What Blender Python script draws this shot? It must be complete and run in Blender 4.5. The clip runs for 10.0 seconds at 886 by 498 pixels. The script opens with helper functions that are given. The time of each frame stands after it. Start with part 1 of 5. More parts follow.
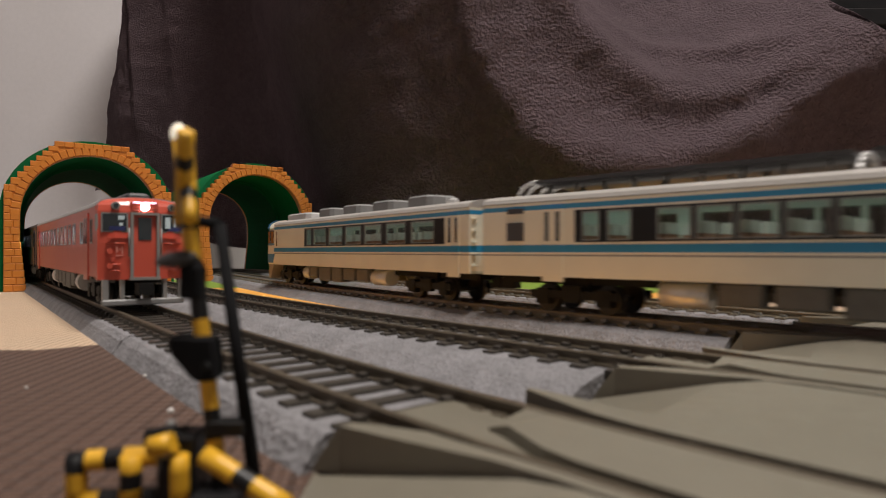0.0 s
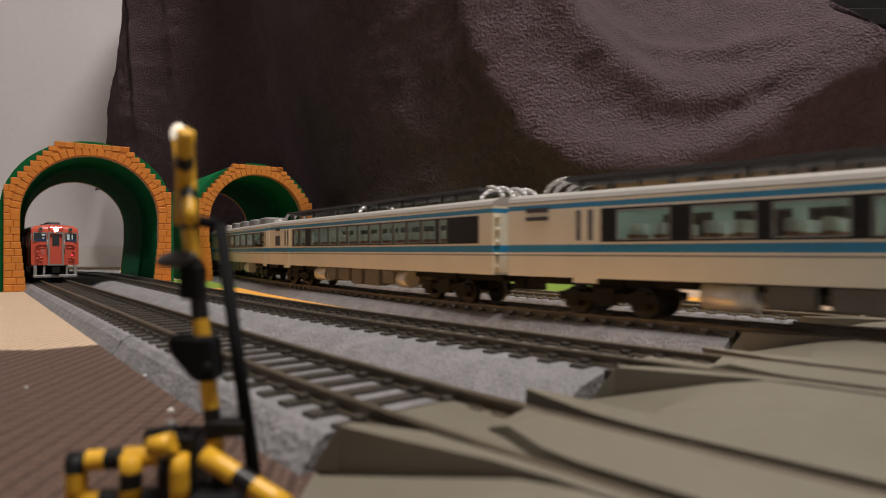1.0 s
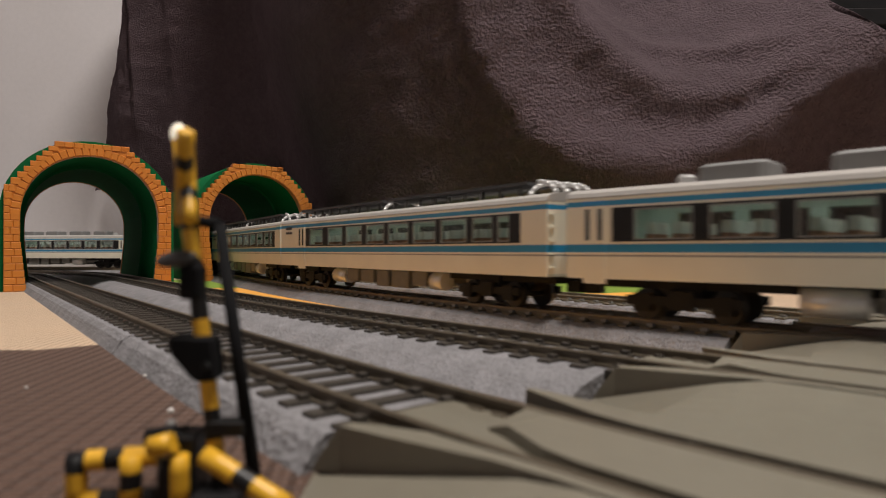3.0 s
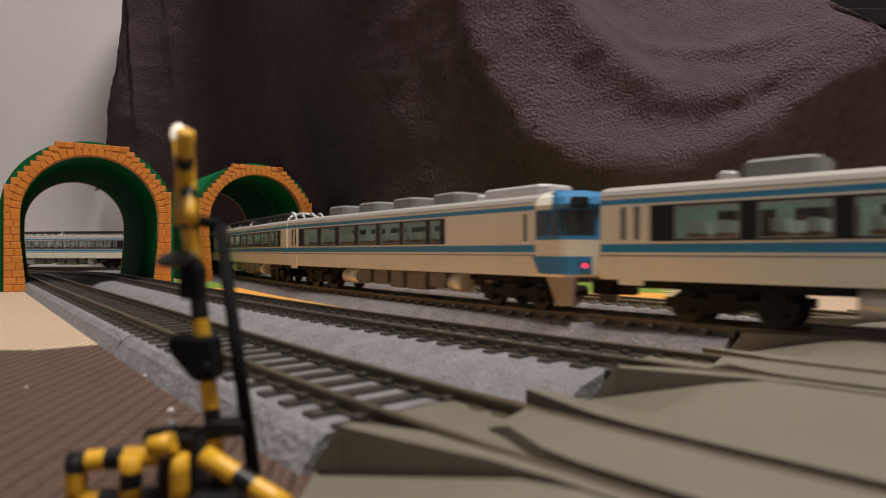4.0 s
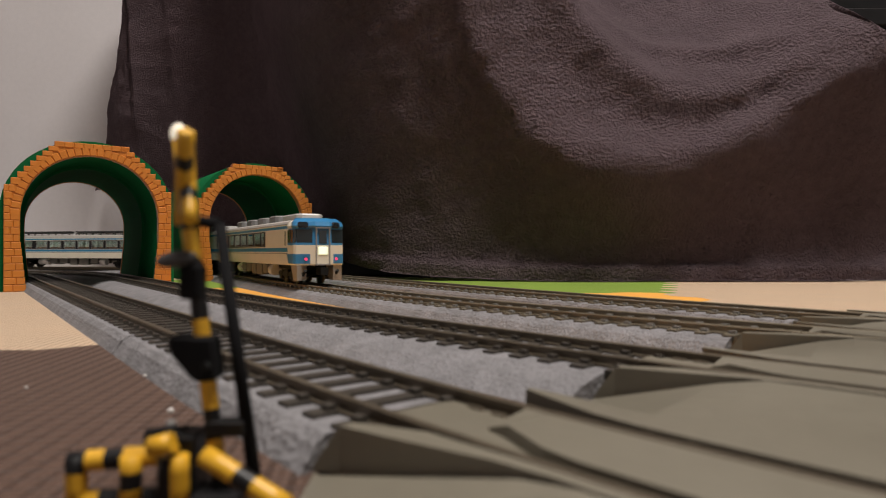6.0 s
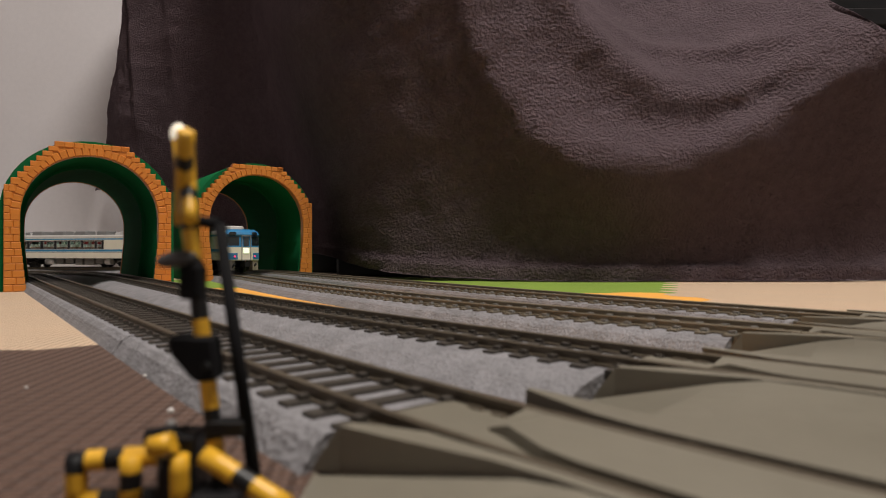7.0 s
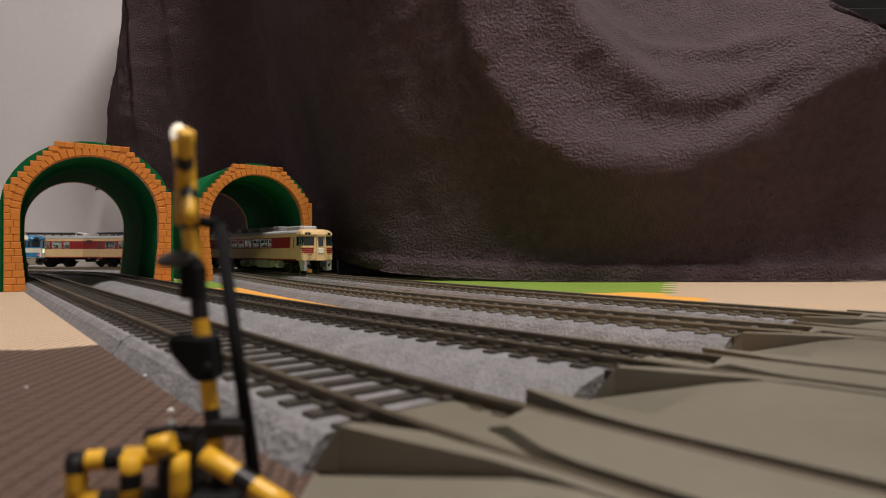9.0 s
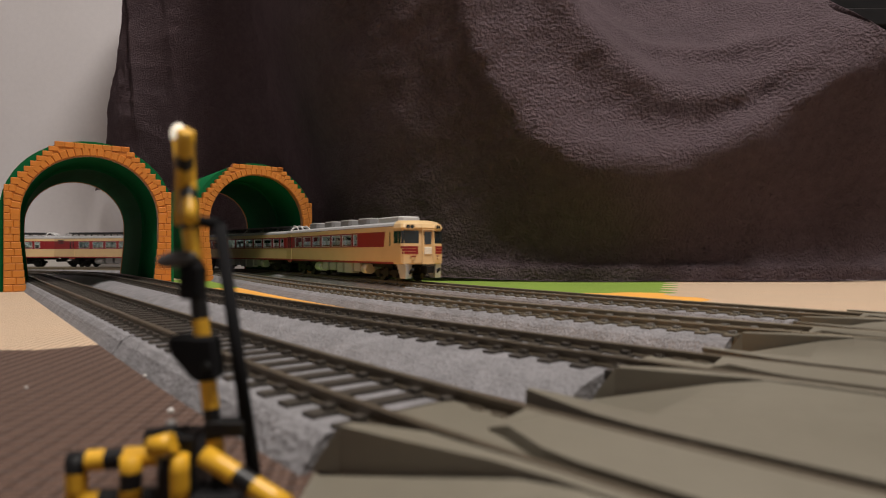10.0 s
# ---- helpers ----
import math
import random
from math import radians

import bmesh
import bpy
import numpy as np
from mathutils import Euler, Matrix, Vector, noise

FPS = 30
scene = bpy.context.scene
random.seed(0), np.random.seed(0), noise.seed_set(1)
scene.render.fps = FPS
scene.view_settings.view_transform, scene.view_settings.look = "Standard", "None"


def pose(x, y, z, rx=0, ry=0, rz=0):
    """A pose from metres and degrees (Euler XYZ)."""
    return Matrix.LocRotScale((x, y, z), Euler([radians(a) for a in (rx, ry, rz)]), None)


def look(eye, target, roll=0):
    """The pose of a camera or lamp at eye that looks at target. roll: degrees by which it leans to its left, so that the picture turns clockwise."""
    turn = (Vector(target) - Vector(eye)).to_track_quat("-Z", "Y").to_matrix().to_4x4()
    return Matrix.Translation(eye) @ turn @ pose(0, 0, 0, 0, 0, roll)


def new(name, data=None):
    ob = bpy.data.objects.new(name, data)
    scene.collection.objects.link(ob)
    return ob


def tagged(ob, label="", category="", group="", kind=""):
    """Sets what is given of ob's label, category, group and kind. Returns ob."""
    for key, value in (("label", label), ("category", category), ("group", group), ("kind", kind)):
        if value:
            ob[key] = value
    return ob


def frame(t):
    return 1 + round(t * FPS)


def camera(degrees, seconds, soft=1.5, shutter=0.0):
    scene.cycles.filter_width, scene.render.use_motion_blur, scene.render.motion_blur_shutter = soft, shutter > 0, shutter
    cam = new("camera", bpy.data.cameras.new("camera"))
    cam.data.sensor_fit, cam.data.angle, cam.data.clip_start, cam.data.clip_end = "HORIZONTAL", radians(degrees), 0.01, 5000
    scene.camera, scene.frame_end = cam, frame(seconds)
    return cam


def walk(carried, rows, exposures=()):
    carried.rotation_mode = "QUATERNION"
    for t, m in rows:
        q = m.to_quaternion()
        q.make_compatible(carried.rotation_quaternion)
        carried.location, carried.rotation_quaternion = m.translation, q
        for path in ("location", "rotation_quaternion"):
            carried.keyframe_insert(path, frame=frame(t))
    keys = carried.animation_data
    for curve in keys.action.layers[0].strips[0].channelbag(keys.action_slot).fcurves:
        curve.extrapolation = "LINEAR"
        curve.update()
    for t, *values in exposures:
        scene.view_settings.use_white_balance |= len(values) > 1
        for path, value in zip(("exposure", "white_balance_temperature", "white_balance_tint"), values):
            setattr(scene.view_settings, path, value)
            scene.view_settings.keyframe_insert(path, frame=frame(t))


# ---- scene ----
cam = camera(72.0, 10.0, soft=1.0, shutter=0.3)
EYE = (0.0, 0.0, 0.031)
VIEW = look(EYE, (0.0, 1.0, 0.031 + 4.0 / 1080.0))
walk(cam, [(0.0, VIEW), (10.0, VIEW)])
cam.data.dof.use_dof = True
cam.data.dof.focus_distance = 0.70
cam.data.dof.aperture_fstop = 24.0

# ---- light: one ceiling lamp in a closed room ----
world = bpy.data.worlds.new("room_air")
world.use_nodes = True
world.node_tree.nodes["Background"].inputs[0].default_value = (0.02, 0.02, 0.022, 1)
world.node_tree.nodes["Background"].inputs[1].default_value = 0.2
scene.world = world
lamp_data = bpy.data.lights.new("ceiling_light", "AREA")
lamp_data.shape, lamp_data.size = "DISK", 0.6
lamp_data.energy = 71.0
lamp_data.color = (1.0, 0.925, 0.85)
lamp = new("ceiling_light_glow", lamp_data)
lamp.matrix_world = pose(0.34, -0.10, 2.26)
scene.view_settings.exposure = 0.0


# ---- materials ----
def mat(name, color, rough=0.5, metal=0.0, noise_scale=0.0, vary=0.15, bump=0.0, bump_scale=0.0, coat=0.0,
        emit=None, strength=0.0, spec=0.5, per_object=0.0, bump_dist=0.0005):
    """A surface with colour variation at two scales and fine relief, scales in 1/metre."""
    m = bpy.data.materials.new(name)
    m.use_nodes = True
    nt = m.node_tree
    b = nt.nodes["Principled BSDF"]
    b.inputs["Roughness"].default_value = rough
    b.inputs["Metallic"].default_value = metal
    b.inputs["Specular IOR Level"].default_value = spec
    b.inputs["Coat Weight"].default_value = coat
    b.inputs["Base Color"].default_value = (*color, 1)
    if emit:
        b.inputs["Emission Color"].default_value = (*emit, 1)
        b.inputs["Emission Strength"].default_value = strength
    if noise_scale or bump or per_object:
        tc = nt.nodes.new("ShaderNodeTexCoord")
    if noise_scale:
        fine = nt.nodes.new("ShaderNodeTexNoise")
        fine.inputs["Scale"].default_value = noise_scale
        fine.inputs["Detail"].default_value = 5
        big = nt.nodes.new("ShaderNodeTexNoise")
        big.inputs["Scale"].default_value = noise_scale * 0.09
        big.inputs["Detail"].default_value = 3
        for n in (fine, big):
            nt.links.new(tc.outputs["Object"], n.inputs["Vector"])
        add = nt.nodes.new("ShaderNodeMath")
        add.operation = "ADD"
        nt.links.new(fine.outputs["Fac"], add.inputs[0])
        nt.links.new(big.outputs["Fac"], add.inputs[1])
        ramp = nt.nodes.new("ShaderNodeMapRange")
        ramp.inputs["From Min"].default_value, ramp.inputs["From Max"].default_value = 0.6, 1.4
        ramp.inputs["To Min"].default_value, ramp.inputs["To Max"].default_value = 1 - vary, 1 + vary
        nt.links.new(add.outputs[0], ramp.inputs["Value"])
        src = ramp.outputs[0]
        if per_object:
            info = nt.nodes.new("ShaderNodeObjectInfo")
            r2 = nt.nodes.new("ShaderNodeMapRange")
            r2.inputs["To Min"].default_value, r2.inputs["To Max"].default_value = 1 - per_object, 1 + per_object
            nt.links.new(info.outputs["Random"], r2.inputs["Value"])
            mul = nt.nodes.new("ShaderNodeMath")
            mul.operation = "MULTIPLY"
            nt.links.new(src, mul.inputs[0])
            nt.links.new(r2.outputs[0], mul.inputs[1])
            src = mul.outputs[0]
        sc = nt.nodes.new("ShaderNodeVectorMath")
        sc.operation = "SCALE"
        sc.inputs[0].default_value = color
        nt.links.new(src, sc.inputs["Scale"])
        nt.links.new(sc.outputs[0], b.inputs["Base Color"])
        rr = nt.nodes.new("ShaderNodeMapRange")
        rr.inputs["From Min"].default_value, rr.inputs["From Max"].default_value = 0.3, 0.7
        rr.inputs["To Min"].default_value = max(0.03, rough - 0.1)
        rr.inputs["To Max"].default_value = min(1.0, rough + 0.1)
        nt.links.new(big.outputs["Fac"], rr.inputs["Value"])
        nt.links.new(rr.outputs[0], b.inputs["Roughness"])
    if bump:
        bn = nt.nodes.new("ShaderNodeTexNoise")
        bn.inputs["Scale"].default_value = bump_scale
        bn.inputs["Detail"].default_value = 4
        nt.links.new(tc.outputs["Object"], bn.inputs["Vector"])
        bp = nt.nodes.new("ShaderNodeBump")
        bp.inputs["Strength"].default_value = bump
        bp.inputs["Distance"].default_value = bump_dist
        nt.links.new(bn.outputs["Fac"], bp.inputs["Height"])
        nt.links.new(bp.outputs[0], b.inputs["Normal"])
    return m


def banded(name, base, bands, rough=0.35):
    """Glossy model paint: bands (z0, z1, colour) in the car's own height over the base colour."""
    m = mat(name, base, rough, coat=0.15)
    nt = m.node_tree
    b = nt.nodes["Principled BSDF"]
    tc = nt.nodes.new("ShaderNodeTexCoord")
    sep = nt.nodes.new("ShaderNodeSeparateXYZ")
    nt.links.new(tc.outputs["Object"], sep.inputs[0])
    grime = nt.nodes.new("ShaderNodeTexNoise")
    grime.inputs["Scale"].default_value = 60
    grime.inputs["Detail"].default_value = 6
    nt.links.new(tc.outputs["Object"], grime.inputs["Vector"])
    gm = nt.nodes.new("ShaderNodeMapRange")
    gm.inputs["To Min"].default_value, gm.inputs["To Max"].default_value = 0.88, 1.1
    nt.links.new(grime.outputs["Fac"], gm.inputs["Value"])
    rgb = nt.nodes.new("ShaderNodeRGB")
    rgb.outputs[0].default_value = (*base, 1)
    last = rgb.outputs[0]
    for z0, z1, c in bands:
        up = nt.nodes.new("ShaderNodeMath")
        up.operation = "GREATER_THAN"
        up.inputs[1].default_value = z0
        dn = nt.nodes.new("ShaderNodeMath")
        dn.operation = "LESS_THAN"
        dn.inputs[1].default_value = z1
        nt.links.new(sep.outputs["Z"], up.inputs[0])
        nt.links.new(sep.outputs["Z"], dn.inputs[0])
        both = nt.nodes.new("ShaderNodeMath")
        both.operation = "MULTIPLY"
        nt.links.new(up.outputs[0], both.inputs[0])
        nt.links.new(dn.outputs[0], both.inputs[1])
        mix = nt.nodes.new("ShaderNodeMix")
        mix.data_type = "RGBA"
        nt.links.new(both.outputs[0], mix.inputs["Factor"])
        nt.links.new(last, mix.inputs["A"])
        mix.inputs["B"].default_value = (*c, 1)
        last = mix.outputs["Result"]
    sc = nt.nodes.new("ShaderNodeVectorMath")
    sc.operation = "SCALE"
    nt.links.new(last, sc.inputs[0])
    nt.links.new(gm.outputs[0], sc.inputs["Scale"])
    nt.links.new(sc.outputs[0], b.inputs["Base Color"])
    return m


CREAM2 = (0.70, 0.50, 0.26)
CREAM, BLUE, RED = (0.76, 0.73, 0.61), (0.025, 0.235, 0.46), (0.26, 0.018, 0.020)
M = {
    "wall": mat("wallpaper", (0.67, 0.648, 0.668), 0.9, noise_scale=90, vary=0.04, bump=0.35, bump_scale=260),
    "white": mat("white_paint", (0.62, 0.60, 0.58), 0.6, noise_scale=40, vary=0.04),
    "mat_brown": mat("brown_foam", (0.13, 0.075, 0.055), 0.75, noise_scale=300, vary=0.15),
    "mat_beige": mat("beige_foam", (0.72, 0.53, 0.37), 0.75, noise_scale=300, vary=0.06),
    "mat_green": mat("green_foam", (0.215, 0.33, 0.04), 0.75, noise_scale=300, vary=0.08),
    "mat_orange": mat("orange_foam", (0.75, 0.36, 0.06), 0.75, noise_scale=300, vary=0.08),
    "foam": mat("grey_ballast_foam", (0.205, 0.20, 0.212), 0.95, noise_scale=1500, vary=0.4, bump=1.0, bump_scale=900, bump_dist=0.0012),
    "sleeper": mat("dark_brown_sleeper", (0.045, 0.038, 0.031), 0.5, noise_scale=400, vary=0.25),
    "rail": mat("weathered_rail", (0.115, 0.094, 0.068), 0.42, metal=0.4, noise_scale=300, vary=0.2),
    "rail_pale": mat("pale_brown_rail", (0.20, 0.165, 0.115), 0.42, metal=0.3, noise_scale=300, vary=0.15),
    "plate": mat("olive_grey_plastic", (0.172, 0.157, 0.124), 0.38, noise_scale=250, vary=0.07, bump=0.08, bump_scale=500),
    "brick": mat("orange_plastic", (0.58, 0.20, 0.03), 0.38, noise_scale=200, vary=0.08, coat=0.1, per_object=0.06),
    "green": mat("green_plastic", (0.008, 0.115, 0.040), 0.75, noise_scale=60, vary=0.1, spec=0.04),
    "blanket": mat("grey_brown_fleece", (0.200, 0.150, 0.168), 1.0, noise_scale=120, vary=0.2, bump=1.0, bump_scale=330, bump_dist=0.0075, spec=0.1),
    "black": mat("black_plastic", (0.008, 0.008, 0.009), 0.42, noise_scale=300, vary=0.2, spec=0.3),
    "yellow": mat("yellow_paint", (0.66, 0.36, 0.02), 0.45, noise_scale=300, vary=0.1),
    "grey": mat("grey_underframe", (0.12, 0.117, 0.108), 0.6, noise_scale=300, vary=0.2),
    "bogie": mat("dark_bogie", (0.009, 0.009, 0.009), 0.6, noise_scale=300, vary=0.3, spec=0.2),
    "roof": mat("grey_roof", (0.36, 0.36, 0.37), 0.5, noise_scale=150, vary=0.08),
    "rack": mat("dark_radiator", (0.05, 0.05, 0.055), 0.5, noise_scale=200, vary=0.15),
    "silver": mat("silver_paint", (0.62, 0.62, 0.62), 0.35, metal=0.4, noise_scale=200, vary=0.06),
    "seat": mat("seat_cover", (0.35, 0.17, 0.11), 0.8, noise_scale=300, vary=0.2),
    "inside": mat("pale_green_interior", (0.50, 0.55, 0.51), 0.6, noise_scale=100, vary=0.06),
    "sign": mat("lit_sign", (0.9, 0.9, 0.85), 0.4, emit=(0.80, 1.0, 0.62), strength=0.75),
    "lamp_white": mat("lit_headlight", (0.9, 0.9, 0.9), 0.3, emit=(0.9, 0.93, 1.0), strength=14.0),
    "lamp_red": mat("lit_tail_lamp", (0.5, 0.02, 0.05), 0.3, emit=(1.0, 0.06, 0.16), strength=1.1),
    "cream": mat("cream_paint", CREAM, 0.35, noise_scale=60, vary=0.06, coat=0.15),
    "cream_warm": mat("warm_cream_paint", CREAM2, 0.35, noise_scale=60, vary=0.06, coat=0.15),
    "blue": mat("blue_paint", (0.035, 0.2, 0.42), 0.35, noise_scale=60, vary=0.06, coat=0.15),
    "dkred": mat("dark_red_paint", RED, 0.35, noise_scale=60, vary=0.06, coat=0.15),
    "vermilion": mat("vermilion_paint", (0.52, 0.080, 0.048), 0.38, noise_scale=60, vary=0.06, coat=0.15),
    "blue_dark": mat("dark_blue_plastic", (0.02, 0.03, 0.12), 0.4, noise_scale=200, vary=0.1),
    # pale, faintly glowing colour for bright spots painted on the cab glass
    "pane_glow": mat("dim_pane_glow", (0.36, 0.42, 0.44), 0.3, emit=(0.75, 0.95, 1.0), strength=0.14),
    "mark": mat("faded_mark", (0.62, 0.22, 0.18), 0.5, noise_scale=800, vary=0.15),
    "sleeper_pale": mat("olive_brown_sleeper", (0.135, 0.115, 0.083), 0.5, noise_scale=400, vary=0.2),
    "navy": mat("dark_navy_paint", (0.02, 0.022, 0.03), 0.35, noise_scale=60, vary=0.1),
    "steel": mat("grey_steel", (0.25, 0.25, 0.245), 0.4, metal=0.2, noise_scale=200, vary=0.1),
    "wheel": mat("dark_wheel", (0.016, 0.015, 0.014), 0.45, metal=0.2, noise_scale=300, vary=0.15),
    "unit": mat("grey_cooling_unit", (0.20, 0.20, 0.20), 0.5, noise_scale=200, vary=0.12),
    "matte_black": mat("matte_black_plastic", (0.006, 0.006, 0.007), 0.8, noise_scale=300, vary=0.2, spec=0.15),
    "floor": mat("brown_wood_floor", (0.27, 0.22, 0.175), 0.5, noise_scale=30, vary=0.2),
    # signal cap: its emission stands in for the ceiling lamp's reflection
    "cap": mat("glowing_white_cap", (0.85, 0.80, 0.68), 0.12, coat=0.6, emit=(1.0, 0.9, 0.72), strength=0.7),
    "screen": mat("dark_cab_glass", (0.02, 0.03, 0.035), 0.06, noise_scale=60, vary=0.3, coat=0.6),
    "skirt": mat("grey_beige_skirt", (0.28, 0.25, 0.21), 0.45, noise_scale=150, vary=0.1),
    "roof_pale": mat("pale_grey_roof", (0.42, 0.40, 0.38), 0.4, noise_scale=150, vary=0.06),
    "sign_plain": mat("pale_sign", (0.75, 0.72, 0.62), 0.4, noise_scale=800, vary=0.2),
    "inner_lamp": mat("cabin_lamp", (0.8, 0.9, 0.8), 0.5, emit=(0.90, 1.0, 0.88), strength=3.0),
    "inner_cold": mat("cold_cabin_lamp", (0.8, 0.8, 0.9), 0.5, emit=(0.8, 0.88, 1.0), strength=40.0),
    "inner_dim": mat("dim_cabin_lamp", (0.8, 0.8, 0.8), 0.5, emit=(0.9, 0.95, 1.0), strength=2.5),
    "lamp_dim": mat("lit_sign_window", (0.8, 0.7, 0.8), 0.4, emit=(0.9, 0.7, 1.0), strength=2.0),
    "band_blue": banded("cream_and_blue_paint", CREAM, [(0.0226, 0.0254, BLUE), (0.0212, 0.0218, (0.25, 0.24, 0.22)), (0.0386, 0.0404, BLUE), (0.0418, 0.06, (0.40, 0.39, 0.38))]),
    "band_red": banded("cream_and_red_paint", CREAM2, [(0.0262, 0.0378, RED), (0.012, 0.0150, RED), (0.0415, 0.0425, RED), (0.0425, 0.06, (0.36, 0.36, 0.37))]),
}


def glass_mat(name, tint, rough=0.03):
    m = bpy.data.materials.new(name)
    m.use_nodes = True
    b = m.node_tree.nodes["Principled BSDF"]
    b.inputs["Base Color"].default_value = (*tint, 1)
    b.inputs["Roughness"].default_value = rough
    b.inputs["Transmission Weight"].default_value = 1.0
    b.inputs["IOR"].default_value = 1.1
    return m


M["glass"] = glass_mat("tinted_glass", (0.74, 0.83, 0.79))


# ---- mesh helpers ----
def box(bm, x0, x1, y0, y1, z0, z1, mi=0):
    v = [bm.verts.new((x, y, z)) for z in (z0, z1) for x, y in ((x0, y0), (x1, y0), (x1, y1), (x0, y1))]
    for q in ((3, 2, 1, 0), (4, 5, 6, 7), (0, 1, 5, 4), (1, 2, 6, 5), (2, 3, 7, 6), (3, 0, 4, 7)):
        bm.faces.new([v[i] for i in q]).material_index = mi


def bevelled(bm, width, segments=1):
    bmesh.ops.bevel(bm, geom=bm.edges[:], offset=width, segments=segments, affect="EDGES", clamp_overlap=True)


def cyl(bm, p, q, r0, r1=None, n=12, mi=0, caps=True):
    """A round bar from p to q."""
    r1 = r0 if r1 is None else r1
    p, q = Vector(p), Vector(q)
    m = (q - p).to_track_quat("Z", "Y").to_matrix()
    rings = []
    for c, r in ((p, r0), (q, r1)):
        rings.append([bm.verts.new(c + m @ Vector((r * math.cos(2 * math.pi * i / n), r * math.sin(2 * math.pi * i / n), 0))) for i in range(n)])
    for i in range(n):
        f = bm.faces.new((rings[0][i], rings[0][(i + 1) % n], rings[1][(i + 1) % n], rings[1][i]))
        f.smooth, f.material_index = True, mi
    if caps:
        bm.faces.new(rings[0][::-1]).material_index = mi
        bm.faces.new(rings[1]).material_index = mi


def prism(bm, outline, z0, z1, mi=0):
    """Upright prism over an outline in plan, counter-clockwise."""
    a = [bm.verts.new((x, y, z0)) for x, y in outline]
    b = [bm.verts.new((x, y, z1)) for x, y in outline]
    n = len(a)
    bm.faces.new(a[::-1]).material_index = mi
    bm.faces.new(b).material_index = mi
    for i in range(n):
        bm.faces.new((a[i], a[(i + 1) % n], b[(i + 1) % n], b[i])).material_index = mi


def loft(bm, rings, mi=0, closed=True, caps=True, smooth=False):
    vs = [[bm.verts.new(p) for p in r] for r in rings]
    n = len(rings[0])
    for a, b in zip(vs, vs[1:]):
        for i in range(n if closed else n - 1):
            f = bm.faces.new((a[i], a[(i + 1) % n], b[(i + 1) % n], b[i]))
            f.material_index, f.smooth = mi, smooth
    if caps and closed:
        bm.faces.new(vs[0][::-1]).material_index = mi
        bm.faces.new(vs[-1]).material_index = mi


def mesh_of(name, bm, *materials):
    bmesh.ops.recalc_face_normals(bm, faces=bm.faces[:])
    me = bpy.data.meshes.new(name)
    bm.to_mesh(me)
    bm.free()
    for m in materials:
        me.materials.append(m)
    return me


def part(name, bm, material, parent=None, label="", more=()):
    ob = new(name, mesh_of(name, bm, material, *more))
    if parent:
        ob.parent = parent
    if label:
        ob["label"] = label
    return ob


def share(name, data, parent, m):
    """One more piece on mesh data that other pieces use too."""
    ob = new(name, data)
    ob.parent = parent
    ob.matrix_basis = m
    return ob


def one_box(x0, x1, y0, y1, z0, z1, bev=0.0):
    bm = bmesh.new()
    box(bm, x0, x1, y0, y1, z0, z1)
    if bev:
        bevelled(bm, bev)
    return bm


# ---- track lines: heading in degrees to the left of +y, s grows away from the camera ----
RAIL = 0.008
STEP = 0.004


class Line:
    def __init__(self, anchor, heading, back, ahead):
        fwd = self.run(anchor, ahead, 1)
        rev = self.run(anchor, back, -1)
        pts = rev[::-1] + [(*anchor, heading)] + fwd
        self.p = np.array(pts)
        self.s = np.arange(len(pts)) * STEP - len(rev) * STEP

    @staticmethod
    def run(anchor, legs, sign):
        x, y = anchor
        out = []
        for length, h0, h1 in legs:
            n = int(round(length / STEP))
            for i in range(n):
                h = h0 + (h1 - h0) * (i + 0.5) / n
                a = radians(h)
                x, y = x - sign * STEP * math.sin(a), y + sign * STEP * math.cos(a)
                out.append((x, y, h0 + (h1 - h0) * (i + 1) / n))
        return out

    def at(self, s, side=0.0):
        """Place at s, side metres to the far side (right of travel), and heading."""
        x, y, h = (float(np.interp(s, self.s, self.p[:, k])) for k in range(3))
        a = radians(h)
        return x + side * math.cos(a), y + side * math.sin(a), h


T1 = Line((-0.0038, 0.0968), 40, [(0.1, 40, 46), (1.2, 46, 48)], [(0.1, 40, 38), (0.56, 38, 38), (0.694, 38, 180), (3.0, 180, 180)])
T2 = Line((0.0165, 0.170), 42, [(0.1, 42, 47), (1.2, 47, 49)], [(0.12, 42, 39.5), (0.13, 39.5, 37), (0.30, 37, 37), (0.924, 37, 180), (1.0, 180, 180)])
T3 = Line((-0.0579, 0.3802), 35, [(0.12, 35, 39), (0.1, 39, 44), (0.1, 44, 46), (2.0, 46, 47)], [(0.1, 35, 32), (0.22, 32, 30), (0.4608, 30, 90), (0.6912, 90, 180), (1.2, 180, 180)])
T4 = Line((0.02, 0.40), 34.5, [(0.12, 34.5, 36.5), (0.12, 36.5, 40), (0.1, 40, 44), (1.2, 44, 46)], [(0.1, 34.5, 34), (0.242, 34, 33), (0.497, 33, 90), (0.785, 90, 180), (2.6, 180, 180)])

# ---- the room ----
def slab(name, x0, x1, y0, y1, z0, z1, m, label, cat="wall"):
    ob = part(name, one_box(x0, x1, y0, y1, z0, z1), m, None)
    return tagged(ob, label, cat, kind="structure")


